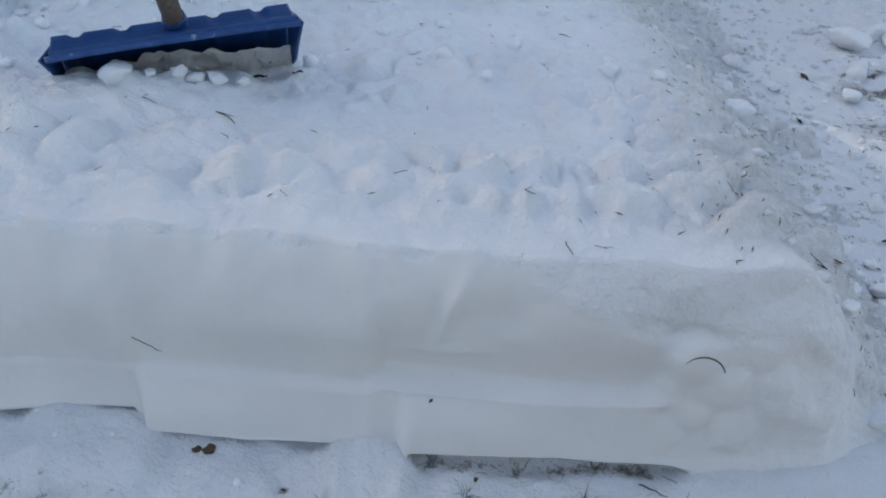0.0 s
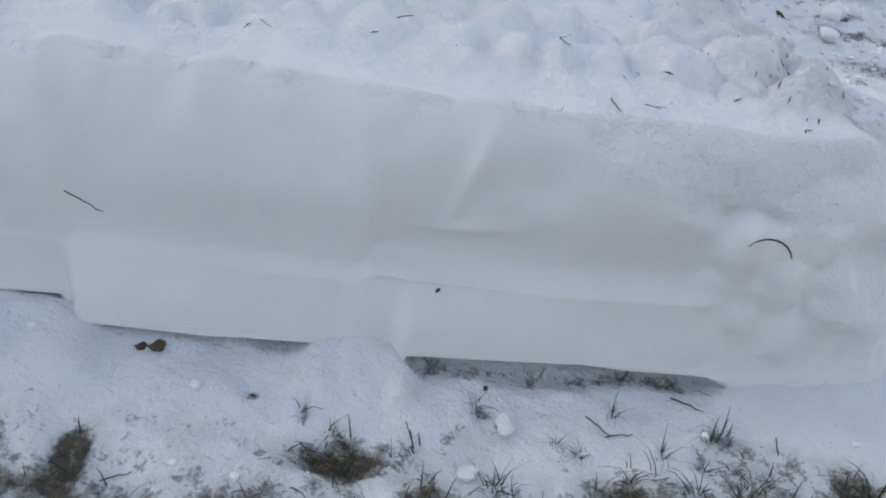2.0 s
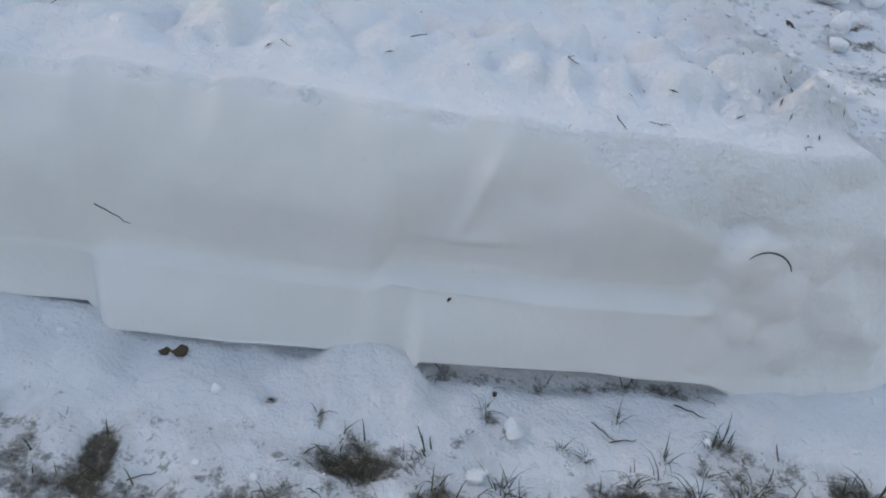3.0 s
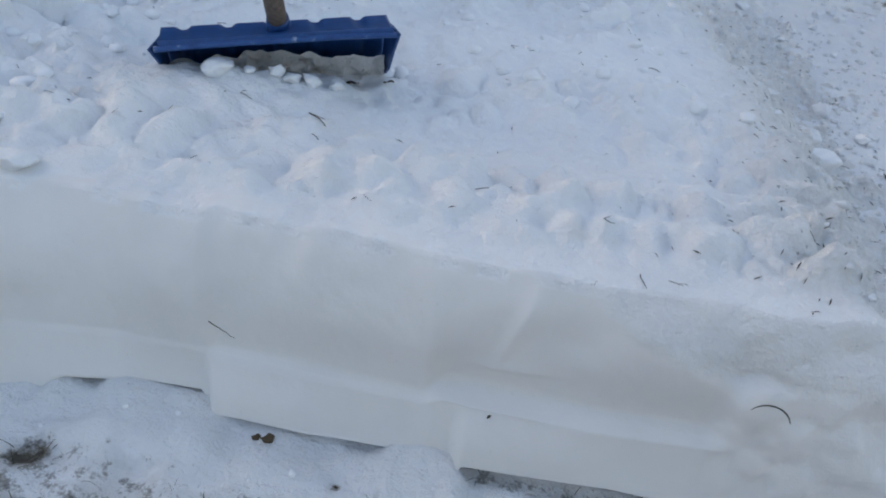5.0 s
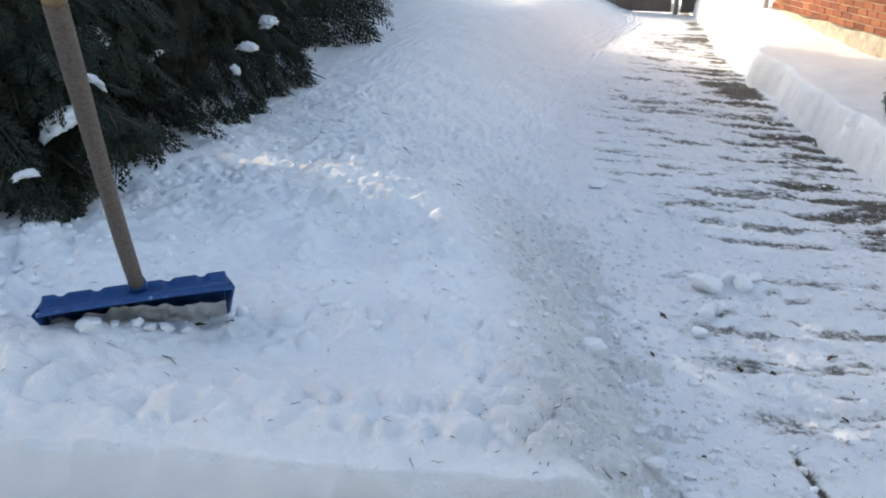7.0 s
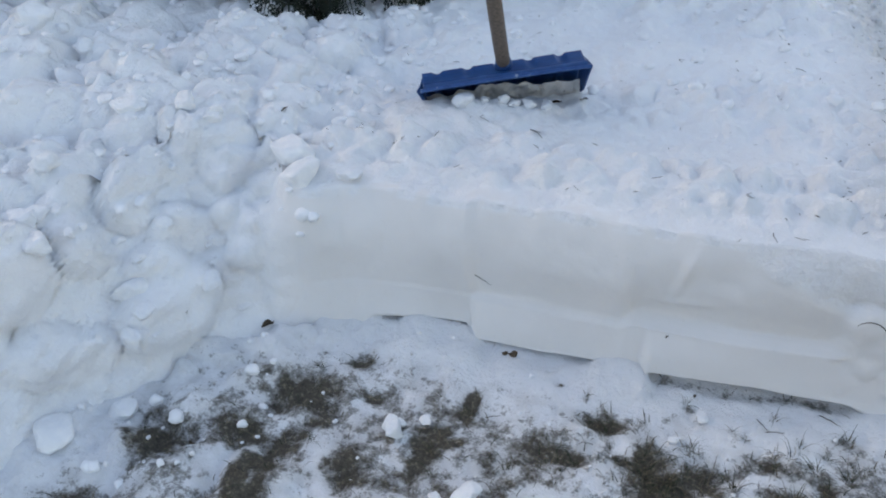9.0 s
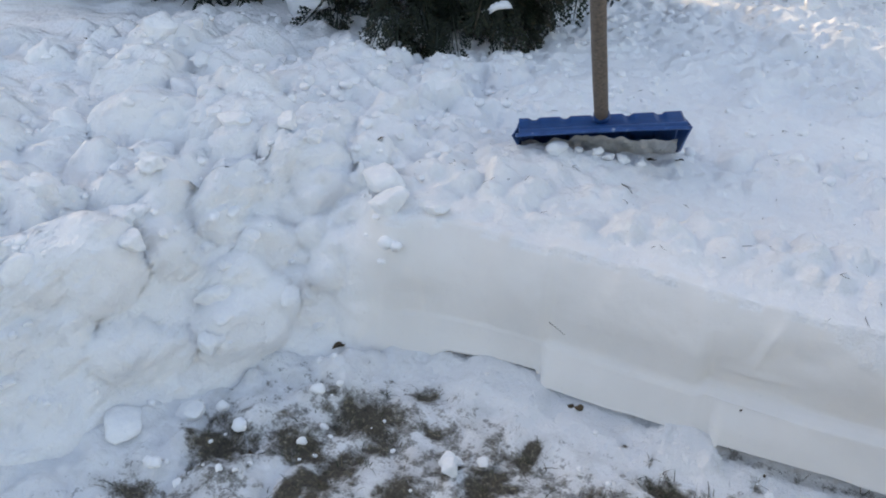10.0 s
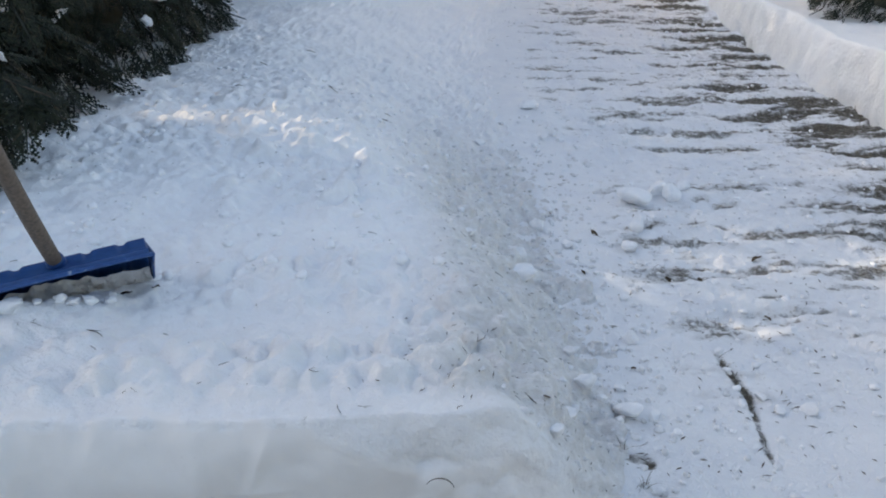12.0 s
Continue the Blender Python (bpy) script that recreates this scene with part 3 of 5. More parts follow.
def surface(x, y):
    """Height and normal of bank or ground under (x, y)."""
    hit = dg_bank.ray_cast(Vector((x, y, 3)), Vector((0, 0, -1)))
    i, j = min(max(int(np.searchsorted(gx, x)) - 1, 0), len(gx) - 2), min(max(int(np.searchsorted(gy, y)) - 1, 0), len(gy) - 2)
    u, v = (x - gx[i]) / (gx[i + 1] - gx[i]), (y - gy[j]) / (gy[j + 1] - gy[j])
    gz = float((GZ[j, i] * (1 - u) + GZ[j, i + 1] * u) * (1 - v) + (GZ[j + 1, i] * (1 - u) + GZ[j + 1, i + 1] * u) * v)
    if hit[0] is not None and hit[0].z > gz:
        return hit[0].z, hit[1] if hit[1].z > 0 else -hit[1]
    return gz, Vector((0, 0, 1))


# ---------------------------------------------------------------- snow bank across the path
ry_ = spaced((-5, 3, 0.4, 0.05), (3, 12, 0.025, 0.05), (12, 22, 0.06, 0.4))
wv = np.r_[np.linspace(0, 1, 16), 1 + spaced((0.02, 1.5, 0.025, 0.08), (1.5, 7.5, 0.1, 0.5))]
RY, RW = np.meshgrid(ry_, wv, indexing="ij")
step_ = RY * 2.1 + 1.3 * fbm(RY * 0.9, RY * 0 + 4, octaves=2)
notch = 0.22 * (fbm(RY * 1.3, RY * 0, octaves=2) - 0.5) + 0.05 * (VALS[np.floor(step_).astype(int) & 4095] - 0.5) * sstep(0.5, 0.3, np.abs(step_ % 1 - 0.5)) 
RX = path_right(RY) + notch + 0.10 * np.minimum(RW, 1) + np.maximum(RW - 1, 0)
RH = 0.34 + 0.10 * (fbm(RX * 0.9, RY * 0.8) - 0.5) + 0.12 * sstep(4.0, 4.6, RX) * sstep(9.5, 12, RY)
RZ = base_z(RX, RY) - 0.03 + (RH + 0.03) * np.sin(np.minimum(RW, 1) * math.pi / 2) ** 0.8
PR = np.stack([RX, RY, RZ], -1)
NR = -grid_normals(PR)
PR = PR + NR * (0.05 * (fbm(RX * 1.8, RY * 1.8, octaves=3) - 0.5) + 0.018 * (fbm(RX * 7, RY * 7, RZ * 7) - 0.5) + 0.035 * sstep(1.0, 0.7, RW) * (fbm(RX * 9, RY * 9, RZ * 9) - 0.5))[..., None]
bank_r = tagged(new("snow_bank"), "clean undisturbed snow bank with shovel-cut edge along the path", "snow bank")
for nm, c0, c1, lb in (("cut_edge", 0, 16, "steep shovel-cut snow edge"), ("top", 15, PR.shape[1], "smooth settled snow")):
    none = np.zeros_like(RX[:, c0:c1])
    mesh_object(nm, grid_mesh(nm, PR[:, c0:c1][:, ::-1], attrs={"cut": none, "dirt": none}), snow_mat, bank_r, lb)

# ---------------------------------------------------------------- snow shovel
X_AX = Vector((0.923, 0.385, 0.040)).normalized()
HANDLE_FOOT, HANDLE_TOP = Vector((-0.467, 1.394, 0.468)), Vector((-0.353, 0.921, 1.150))
H_AX = Vector((0.15, -0.50, 0.85)).normalized()
H_AX = (H_AX - X_AX * H_AX.dot(X_AX)).normalized()
N_AX = X_AX.cross(H_AX)
RIM = Vector((-0.4475, 1.342, 0.462))
shovel = tagged(new("snow_shovel"), "blue plastic snow shovel, wooden handle, stuck in the snow bank", "snow shovel")
M_SH = Matrix((X_AX, H_AX, N_AX)).transposed().to_4x4()
M_SH.translation = RIM
shovel.matrix_world = M_SH
HALF, DEEP = 0.214, 0.066


def extrude_profile(pts, xs, thickness, bm=None, share=None):
    """A curved plate: pts are (h, n) along its curve, swept over xs, with thickness."""
    bm = bm or bmesh.new()
    share = share or [1] * len(pts)
    pts = [Vector((0, *p)) for p in pts]
    nor = []
    for k in range(len(pts)):
        t = pts[min(k + 1, len(pts) - 1)] - pts[max(k - 1, 0)]
        nor.append(Vector((0, -t.z, t.y)).normalized())
    rings = []
    for xx, wav in xs:
        front = [bm.verts.new((xx, p.y + n.y * wav * q, p.z + n.z * wav * q)) for p, n, q in zip(pts, nor, share)]
        rear = [bm.verts.new((xx, p.y + n.y * (wav * q - thickness), p.z + n.z * (wav * q - thickness))) for p, n, q in zip(pts, nor, share)]
        rings.append(front + rear[::-1])
    for a, b in zip(rings, rings[1:]):
        for k in range(len(a)):
            bm.faces.new((a[k], a[(k + 1) % len(a)], b[(k + 1) % len(b)], b[k]))
    bm.faces.new(rings[0][::-1])
    bm.faces.new(rings[-1])
    bmesh.ops.recalc_face_normals(bm, faces=bm.faces)
    for f in bm.faces:
        f.smooth = True
    return bm


def ribs(u):
    """Corrugation across the blade: five broad flutes."""
    k = (u + 1) / 2 * 5.2
    return 0.008 * (1 / (1 + math.exp(-14 * (math.cos(2 * math.pi * k) + 0.72))))


plate = [(-0.062, -DEEP + 0.004), (-0.070, -DEEP), (-0.085, -DEEP + 0.002), (-0.12, -DEEP + 0.004), (-0.20, -DEEP + 0.002), (-0.30, -DEEP - 0.01), (-0.36, -DEEP - 0.02)]
xs = [(HALF * u * 0.962, 0.010 + ribs(u)) for u in np.linspace(-1, 1, 84)]
part("blade", extrude_profile(plate, xs, 0.004), blue_mat, shovel, "deep blue fluted plastic blade")
wall = [(-0.014, 0.002), (-0.005, -0.003), (-0.022, -DEEP * 0.3), (-0.044, -DEEP * 0.7), (-0.061, -DEEP - 0.002), (-0.068, -DEEP - 0.010)]
xs = [(HALF * u * 0.962, 0.8 * ribs(u)) for u in np.linspace(-1, 1, 84)]
part("back_wall", extrude_profile(wall, xs, -0.004, share=[0, 0, 0.1, 0.5, 1, 1]), blue_mat, shovel, "blue plastic rear wall of the blade with scalloped edge")
bm = bmesh.new()
tube_pts = [(HALF * u, -0.009 - 0.004 * abs(u) ** 3, 0.002) for u in np.linspace(-1, 1, 22)]


def tube(pts, radii, sides=8, bm=None, cap=True):
    bm = bm or bmesh.new()
    pts = [Vector(p) for p in pts]
    ref = None
    rings = []
    for k, p in enumerate(pts):
        t = (pts[min(k + 1, len(pts) - 1)] - pts[max(k - 1, 0)]).normalized()
        ref = ref or (Vector((0, 0, 1)) if abs(t.z) < 0.9 else Vector((1, 0, 0)))
        a = t.cross(ref).normalized()
        b = t.cross(a).normalized()
        r = radii[k] if hasattr(radii, "__len__") else radii
        rings.append([bm.verts.new(p + a * r * math.cos(2 * math.pi * s / sides) + b * r * math.sin(2 * math.pi * s / sides)) for s in range(sides)])
    for a, b in zip(rings, rings[1:]):
        for k in range(sides):
            f = bm.faces.new((a[k], a[(k + 1) % sides], b[(k + 1) % sides], b[k]))
            f.smooth = True
    if cap:
        bm.faces.new(rings[0][::-1])
        bm.faces.new(rings[-1])
    bmesh.ops.recalc_face_normals(bm, faces=bm.faces)
    return bm


part("rim", tube(tube_pts, 0.0055, 8), rib_mat, shovel, "scuffed pale-edged blue rim")
for side in (-1, 1):
    bm = bmesh.new()
    out = [(-0.061, -DEEP - 0.004), (-0.026, -0.03), (-0.004, 0.008), (-0.06, 0.0), (-0.14, -0.014), (-0.20, -DEEP * 0.7), (-0.30, -DEEP - 0.006), (-0.085, -DEEP - 0.004)]
    flare = [0, 0.002, 0.016 if side < 0 else 0.009, 0.004, 0.0, 0, 0, 0]
    outer = [bm.verts.new((side * (HALF * 0.955 + 0.004 + f), h, n)) for (h, n), f in zip(out, flare)]
    inner = [bm.verts.new((side * (HALF * 0.955 - 0.001 + f), h, n)) for (h, n), f in zip(out, flare)]
    bm.faces.new(outer)
    bm.faces.new(inner[::-1])
    for k in range(len(out)):
        bm.faces.new((outer[k], inner[k], inner[(k + 1) % len(out)], outer[(k + 1) % len(out)]))
    bmesh.ops.recalc_face_normals(bm, faces=bm.faces)
    bmesh.ops.bevel(bm, geom=bm.edges[:], offset=0.0012, segments=1, affect="EDGES")
    part("side_wall", bm, blue_mat, shovel)
foot_local = shovel.matrix_world.inverted() @ HANDLE_FOOT
top_local = shovel.matrix_world.inverted() @ HANDLE_TOP
axis = (top_local - foot_local).normalized()
part("socket", tube([foot_local - axis * 0.03, foot_local - axis * 0.012, foot_local + axis * 0.004, foot_local + axis * 0.016], [0.016, 0.0225, 0.0215, 0.0195], 18), blue_mat, shovel, "blue plastic handle socket")
length = (top_local - foot_local).length
pts, rad = [], []
for k in range(22):
    t = k / 21
    sag = Vector((1, 0, 0)) * -0.004 * math.sin(math.pi * t) + Vector((0, 0, 1)) * 0.006 * math.sin(2.2 * math.pi * t)
    pts.append(foot_local + axis * (length * t - 0.03 * (1 - t)) + sag)
    rad.append(0.0172 + 0.0012 * t + 0.0006 * math.sin(9 * t))
handle = part("handle", tube(pts, rad, 20), handle_mat, shovel, "weathered grey-brown wooden handle")
tip = pts[-1]
part("handle_end", tube([tip - axis * 0.001, tip + axis * 0.006, tip + axis * 0.0105, tip + axis * 0.012], [rad[-1], rad[-1] * 0.97, rad[-1] * 0.8, rad[-1] * 0.35], 20), end_mat, handle, "worn pale rounded end")

# snow packed in the scoop; high dirt value paints the scoop's shade besides debris
bm = bmesh.new()
gu, gv = np.meshgrid(np.linspace(-1, 1, 60), np.linspace(0, 1, 16))
px = gu * HALF * 0.94
ph = -0.092 - 0.15 * gv - 0.020 * sstep(-0.1, 0.6, gu) + 0.05 * (fbm(gu * 7 + 2, gu * 0, octaves=3) - 0.5) * (1 - gv) - 0.012 * np.abs(gu) ** 3
pn = -DEEP + 0.026 + 0.028 * sstep(0.25, 1.0, gv) + 0.036 * (fbm(gu * 15 + 3, gv * 9, octaves=4) - 0.5) * sstep(0.0, 0.2, gv)
lump_local = np.stack([px, ph, pn], -1)
pack = mesh_object("packed_snow", grid_mesh("packed_snow", lump_local, attrs={"cut": np.zeros_like(px), "dirt": 0.9 * np.ones_like(px)}), snow_mat)
pack.matrix_world = M_SH
tagged(pack, "lumpy snow packed inside the shovel blade, greyed for shade and debris", "snow")

# an unseen plain wall, added in the west to keep the sun off the yard
bm = bmesh.new()
bmesh.ops.create_cube(bm, size=1)
for v in bm.verts:
    v.co = Vector((-7.6 + 0.25 * v.co.x, -5.0 + 13 * v.co.y, 2.0 + 4.4 * v.co.z))
wall_me = bpy.data.meshes.new("shade_wall_west")
bm.to_mesh(wall_me)
bm.free()
shade_wall_west = mesh_object("shade_wall_west", wall_me, plain("shade_wall_plaster", [(0.3, (0.42, 0.40, 0.36)), (0.7, (0.52, 0.50, 0.46))], 3, 0.85))
tagged(shade_wall_west, "unseen plain wall added in the west to shade the yard", "wall", kind="structure")


# unseen dark wall behind the camera, added to block skylight from the south-east
bm = bmesh.new()
bmesh.ops.create_cube(bm, size=1)
for v in bm.verts:
    v.co = Vector((4.5 + 8.0 * v.co.x, -1.9 + 0.3 * v.co.y, 1.5 + 4.4 * v.co.z))
wall_me = bpy.data.meshes.new("shade_wall_south")
bm.to_mesh(wall_me)
bm.free()
shade_wall_south = mesh_object("shade_wall_south", wall_me, plain("dark_shade_wall", [(0.3, (0.15, 0.15, 0.15)), (0.7, (0.21, 0.21, 0.20))], 3, 0.85))
tagged(shade_wall_south, "unseen dark wall added in the south to dim the cut face", "wall", kind="structure")


# ---------------------------------------------------------------- thuja hedge
def spray_points(r, length, fine):
    """One flat drooping scale-leaf frond: quads in its own plane, stem along +x."""
    V, F = [], []

    def blade(p, q, w, lift):
        p, q = np.array(p), np.array(q)
        t = q - p
        n = np.array([-t[1], t[0], 0.0])
        n = n / max(np.linalg.norm(n), 1e-6) * w
        m = p * 0.45 + q * 0.55
        k = len(V)
        V.extend([p, m + n + (0, 0, lift), q, m - n + (0, 0, lift)])
        F.append((k, k + 1, k + 2, k + 3))

    steps = 9 if fine else 6
    blade((0, 0, 0), (length, 0, -0.1 * length), 0.0035 if fine else 0.006, 0)
    for i in range(1, steps + 1):
        t = i / (steps + 1)
        px = length * t
        for side in (-1, 1):
            ln = length * 0.42 * (1 - t) ** 0.6 * r.uniform(0.75, 1.15) + 0.012
            ang = side * r.uniform(0.65, 0.95)
            d = np.array([math.cos(ang), math.sin(ang), -0.22])
            p0 = np.array([px, 0, -0.1 * length * t])
            p1 = p0 + d * ln
            blade(p0, p1, 0.0032 if fine else 0.0075, 0.002)
            if fine:
                for j in range(1, 4):
                    q0 = p0 + d * ln * j / 3.6
                    for s2 in (-1, 1):
                        a2 = ang + s2 * 0.7
                        q1 = q0 + np.array([math.cos(a2), math.sin(a2), -0.15]) * ln * 0.34 * (1.15 - j / 4)
                        blade(q0, q1, 0.0034, 0.002)
    return np.array(V), np.array(F)


def thuja_mesh(seed, height, radius, count, fine, low=0.0, gaps=()):
    r = np.random.RandomState(seed)
    forms = [spray_points(r, L, fine) for L in ((0.15, 0.19, 0.23, 0.17) if fine else (0.26, 0.32, 0.36, 0.30))]
    allv, allf, base = [], [], 0
    lobes = r.uniform(0, 2 * math.pi, 9)
    for k in range(count):
        u = r.rand() ** 1.5
        h = low + (height - low) * u
        ang = r.uniform(0, 2 * math.pi)
        lobe = 1 + 0.16 * math.sin(3 * ang + lobes[int(h * 1.7) % 9]) + 0.10 * math.sin(5 * ang + h * 4)
        rad = radius * (1 - 0.93 * (h / height) ** 1.25) * lobe
        deep = r.rand()
        rr = rad * (1 - 0.45 * deep ** 2.2)
        droop = r.uniform(0.35, 1.15)
        yaw = ang + r.normal(0, 0.35)
        V, F = forms[r.randint(len(forms))]
        sc = r.uniform(0.75, 1.25)
        cy, sy, cd, sd = math.cos(yaw), math.sin(yaw), math.cos(droop), math.sin(droop)
        roll = r.normal(0, 0.6)
        cr, sr = math.cos(roll), math.sin(roll)
        a = V * sc
        a = np.stack([a[:, 0], a[:, 1] * cr - a[:, 2] * sr, a[:, 1] * sr + a[:, 2] * cr], -1)
        a = np.stack([a[:, 0] * cd + a[:, 2] * sd, a[:, 1], -a[:, 0] * sd + a[:, 2] * cd], -1)
        a = np.stack([a[:, 0] * cy - a[:, 1] * sy, a[:, 0] * sy + a[:, 1] * cy, a[:, 2]], -1)
        a = a + (rr * math.cos(ang) * 0.9, rr * math.sin(ang) * 0.9, h + 0.06)
        mid = Vector(a.mean(axis=0))
        if any((mid - Vector(p)).cross(SUN_DIR).length < w for p, w in gaps):
            continue
        allv.append(a)
        allf.append(F + base)
        base += len(a)
    return tri_mesh("thuja_crown", np.concatenate(allv), np.concatenate(allf))


def thuja_trunk(seed, height, radius):
    r = np.random.RandomState(seed)
    bm = tube([(0.02 * math.sin(k), 0.02 * math.cos(1.7 * k), height * 0.9 * k / 9 - 0.25) for k in range(10)], [0.075 * (1 - 0.85 * k / 9) for k in range(10)], 9)
    for k in range(34):
        h = height * 0.8 * (k / 34) ** 1.15 + 0.05
        a = r.uniform(0, 2 * math.pi)
        ln = radius * (1 - 0.93 * (h / height) ** 1.25) * 0.85
        pts = [(ln * t * math.cos(a), ln * t * math.sin(a), h + 0.10 * ln * math.sin(2.2 * t) - 0.05 * t) for t in (0, 0.3, 0.6, 1.0)]
        tube(pts, [0.016, 0.012, 0.008, 0.003], 5, bm)
    return bm


def make_thuja(seed, height, radius, count, fine, low=0.0, gaps=()):
    t = tagged(new("thuja_tree"), "dark green thuja with drooping scale-leaf branches to the snow", "tree", "thuja hedge")
    part("trunk", thuja_trunk(seed, height, radius), bark_mat, t, "brown fibrous trunk with limbs")
    # closed cone added inside the crown to block light and keep it dark
    rk = np.random.RandomState(seed + 1)
    bm = bmesh.new()
    rings = []
    for k in range(12):
        h = 0.02 + height * 0.8 * k / 11
        rr = 0.45 * radius * (1 - 0.93 * (h / height) ** 1.25) + 0.01
        rings.append([bm.verts.new((rr * rk.uniform(0.8, 1.15) * math.cos(a), rr * rk.uniform(0.8, 1.15) * math.sin(a), h + rk.uniform(-0.08, 0.08))) for a in np.linspace(0, 2 * math.pi, 14, endpoint=False)])
    for a, b in zip(rings, rings[1:]):
        for k in range(14):
            bm.faces.new((a[k], a[(k + 1) % 14], b[(k + 1) % 14], b[k]))
    bm.faces.new(rings[-1])
    bm.faces.new(rings[0][::-1])
    part("light_block_core", bm, thuja_mat, t, "solid dark core that keeps light out of the crown")
    mesh_object("crown", thuja_mesh(seed, height, radius, count, fine, low, gaps), thuja_mat, t, "dark green hanging sprays")
    return t


# thin places in the crown let the sun through
near_tree = make_thuja(3, 3.7, 1.05, 3400, True, gaps=(((1.50, -0.11, -0.04), 0.21), ((1.28, -0.62, -0.04), 0.11)))
near_tree.matrix_world = pose(-1.80, 2.90, surface(-1.80, 2.90)[0] - 0.04)
second_tree = make_thuja(11, 3.9, 1.28, 3000, True, gaps=(((1.56, -1.96, -0.04), 0.21), ((1.34, -2.47, -0.04), 0.13)))
second_tree.matrix_world = pose(-1.86, 4.75, surface(-1.86, 4.75)[0] - 0.04)
third_tree = make_thuja(23, 4.0, 1.22, 2600, False)
third_tree.matrix_world = pose(-1.86, 6.6, surface(-1.86, 6.6)[0] - 0.04)
# the trees left of x = -5 are unseen, added to shade the front ground
for tx, ty, turn in ((-3.05, 2.85, 70), (-4.4, 2.95, 160), (-5.7, 3.35, 250), (-7.1, 3.3, 310), (-8.5, 3.2, 40), (-9.9, 3.0, 100), (-1.9, 8.3, 200)):
    copy_thing(third_tree, pose(tx, ty, float(base_z(tx, ty)) + 0.2, 0, 0, turn))
# bigger trees added behind the hedge to keep sun off the right bank
for tx, ty, turn in ((-3.5, 7.3, 20), (-3.3, 9.6, 90), (-2.1, 10.4, 150)):
    copy_thing(third_tree, pose(tx, ty, 0.2, 0, 0, turn) @ Matrix.Scale(1.4, 4))
right_tree = copy_thing(second_tree, pose(4.1, 5.6, 0.02, 0, 0, 130) @ Matrix.Scale(0.68, 4))
right_tree["group"] = ""
right_tree["label"] = "dark green thuja drooping over the far snow bank"

# a low branch of the near thuja reaches out over the bank
def branch_mesh(seed, limb, count, spread):
    r = np.random.RandomState(seed)
    forms = [spray_points(r, ln, True) for ln in (0.13, 0.17, 0.20)]
    allv, allf, base = [], [], 0
    a, b = np.array(limb[0]), np.array(limb[-1])
    out = (b - a) / np.linalg.norm(b - a)
    heading = math.atan2(out[1], out[0])
    for k in range(count):
        t = r.uniform(0.15, 1.0) ** 0.8
        p = a + (b - a) * t + r.normal(0, 1, 3) * np.array([0.05, 0.06, 0.07]) * spread * (1.25 - 0.9 * t)
        V, F = forms[r.randint(3)]
        yaw, droop, roll = heading + r.normal(0, 0.75), r.uniform(0.25, 1.05), r.normal(0, 0.5)
        m = np.array((Euler((roll, droop, yaw)).to_matrix()))
        v = (V * r.uniform(0.7, 1.15)) @ m.T + p - out * 0.10 * t
        allv.append(v)
        allf.append(F + base)
        base += len(v)
    return tri_mesh("branch", np.concatenate(allv), np.concatenate(allf))


inverse = near_tree.matrix_world.inverted()
for k, (start, end, n_, w_) in enumerate((((-1.45, 2.62, 0.72), (-0.70, 2.13, 0.66), 70, 1.0), ((-1.50, 2.50, 0.62), (-0.92, 2.10, 0.53), 70, 1.1), ((-1.55, 2.55, 0.95), (-0.90, 2.16, 0.80), 60, 1.1), ((-1.60, 2.50, 0.55), (-1.18, 2.08, 0.48), 60, 1.2))):
    limb = [inverse @ Vector(start), inverse @ Vector(end)]
    mesh_object("branch", branch_mesh(70 + k, limb, n_, w_), thuja_mat, near_tree, "low drooping green branch")
    mid = limb[0].lerp(limb[1], 0.5) + Vector((0, 0, 0.03))
    part("limb", tube([limb[0].lerp(Vector((0, 0, limb[0].z - 0.1)), 0.6), limb[0], mid, limb[1]], [0.012, 0.009, 0.006, 0.002], 6), bark_mat, near_tree)

# ---------------------------------------------------------------- snow chunks
def chunk_mesh(seed, flat=1.0, detail=3, rough=0.20):
    r = np.random.RandomState(seed)
    bm = bmesh.new()
    bmesh.ops.create_icosphere(bm, subdivisions=detail, radius=0.5)
    co = np.array([v.co[:] for v in bm.verts])
    # squared-off, knocked lump: flatten against a few random planes
    for k in range(11):
        n = r.normal(size=3)
        n /= np.linalg.norm(n)
        lim = r.uniform(0.24, 0.42)
        over = np.maximum(co @ n - lim, 0)
        co = co - over[:, None] * n * 0.8
    off = r.uniform(0, 50, 3)
    f = fbm(co[:, 0] * 4 + off[0], co[:, 1] * 4 + off[1], co[:, 2] * 4 + off[2], octaves=4, gain=0.6) - 0.5
    co = co * (1 + rough * 3.0 * f[:, None])
    co[:, 2] *= flat
    for v, c in zip(bm.verts, co):
        v.co = c
    for face_ in bm.faces:
        face_.smooth = True
    me = bpy.data.meshes.new("snow_chunk")
    bm.to_mesh(me)
    bm.free()
    me.materials.append(chunk_mat)
    return me


CHUNKS = [chunk_mesh(40 + k, fl, 3, rg) for k, (fl, rg) in enumerate(((0.85, 0.2), (0.7, 0.25), (0.95, 0.15), (0.6, 0.3), (0.75, 0.2), (0.5, 0.2), (0.8, 0.35)))]
rc = np.random.RandomState(99)


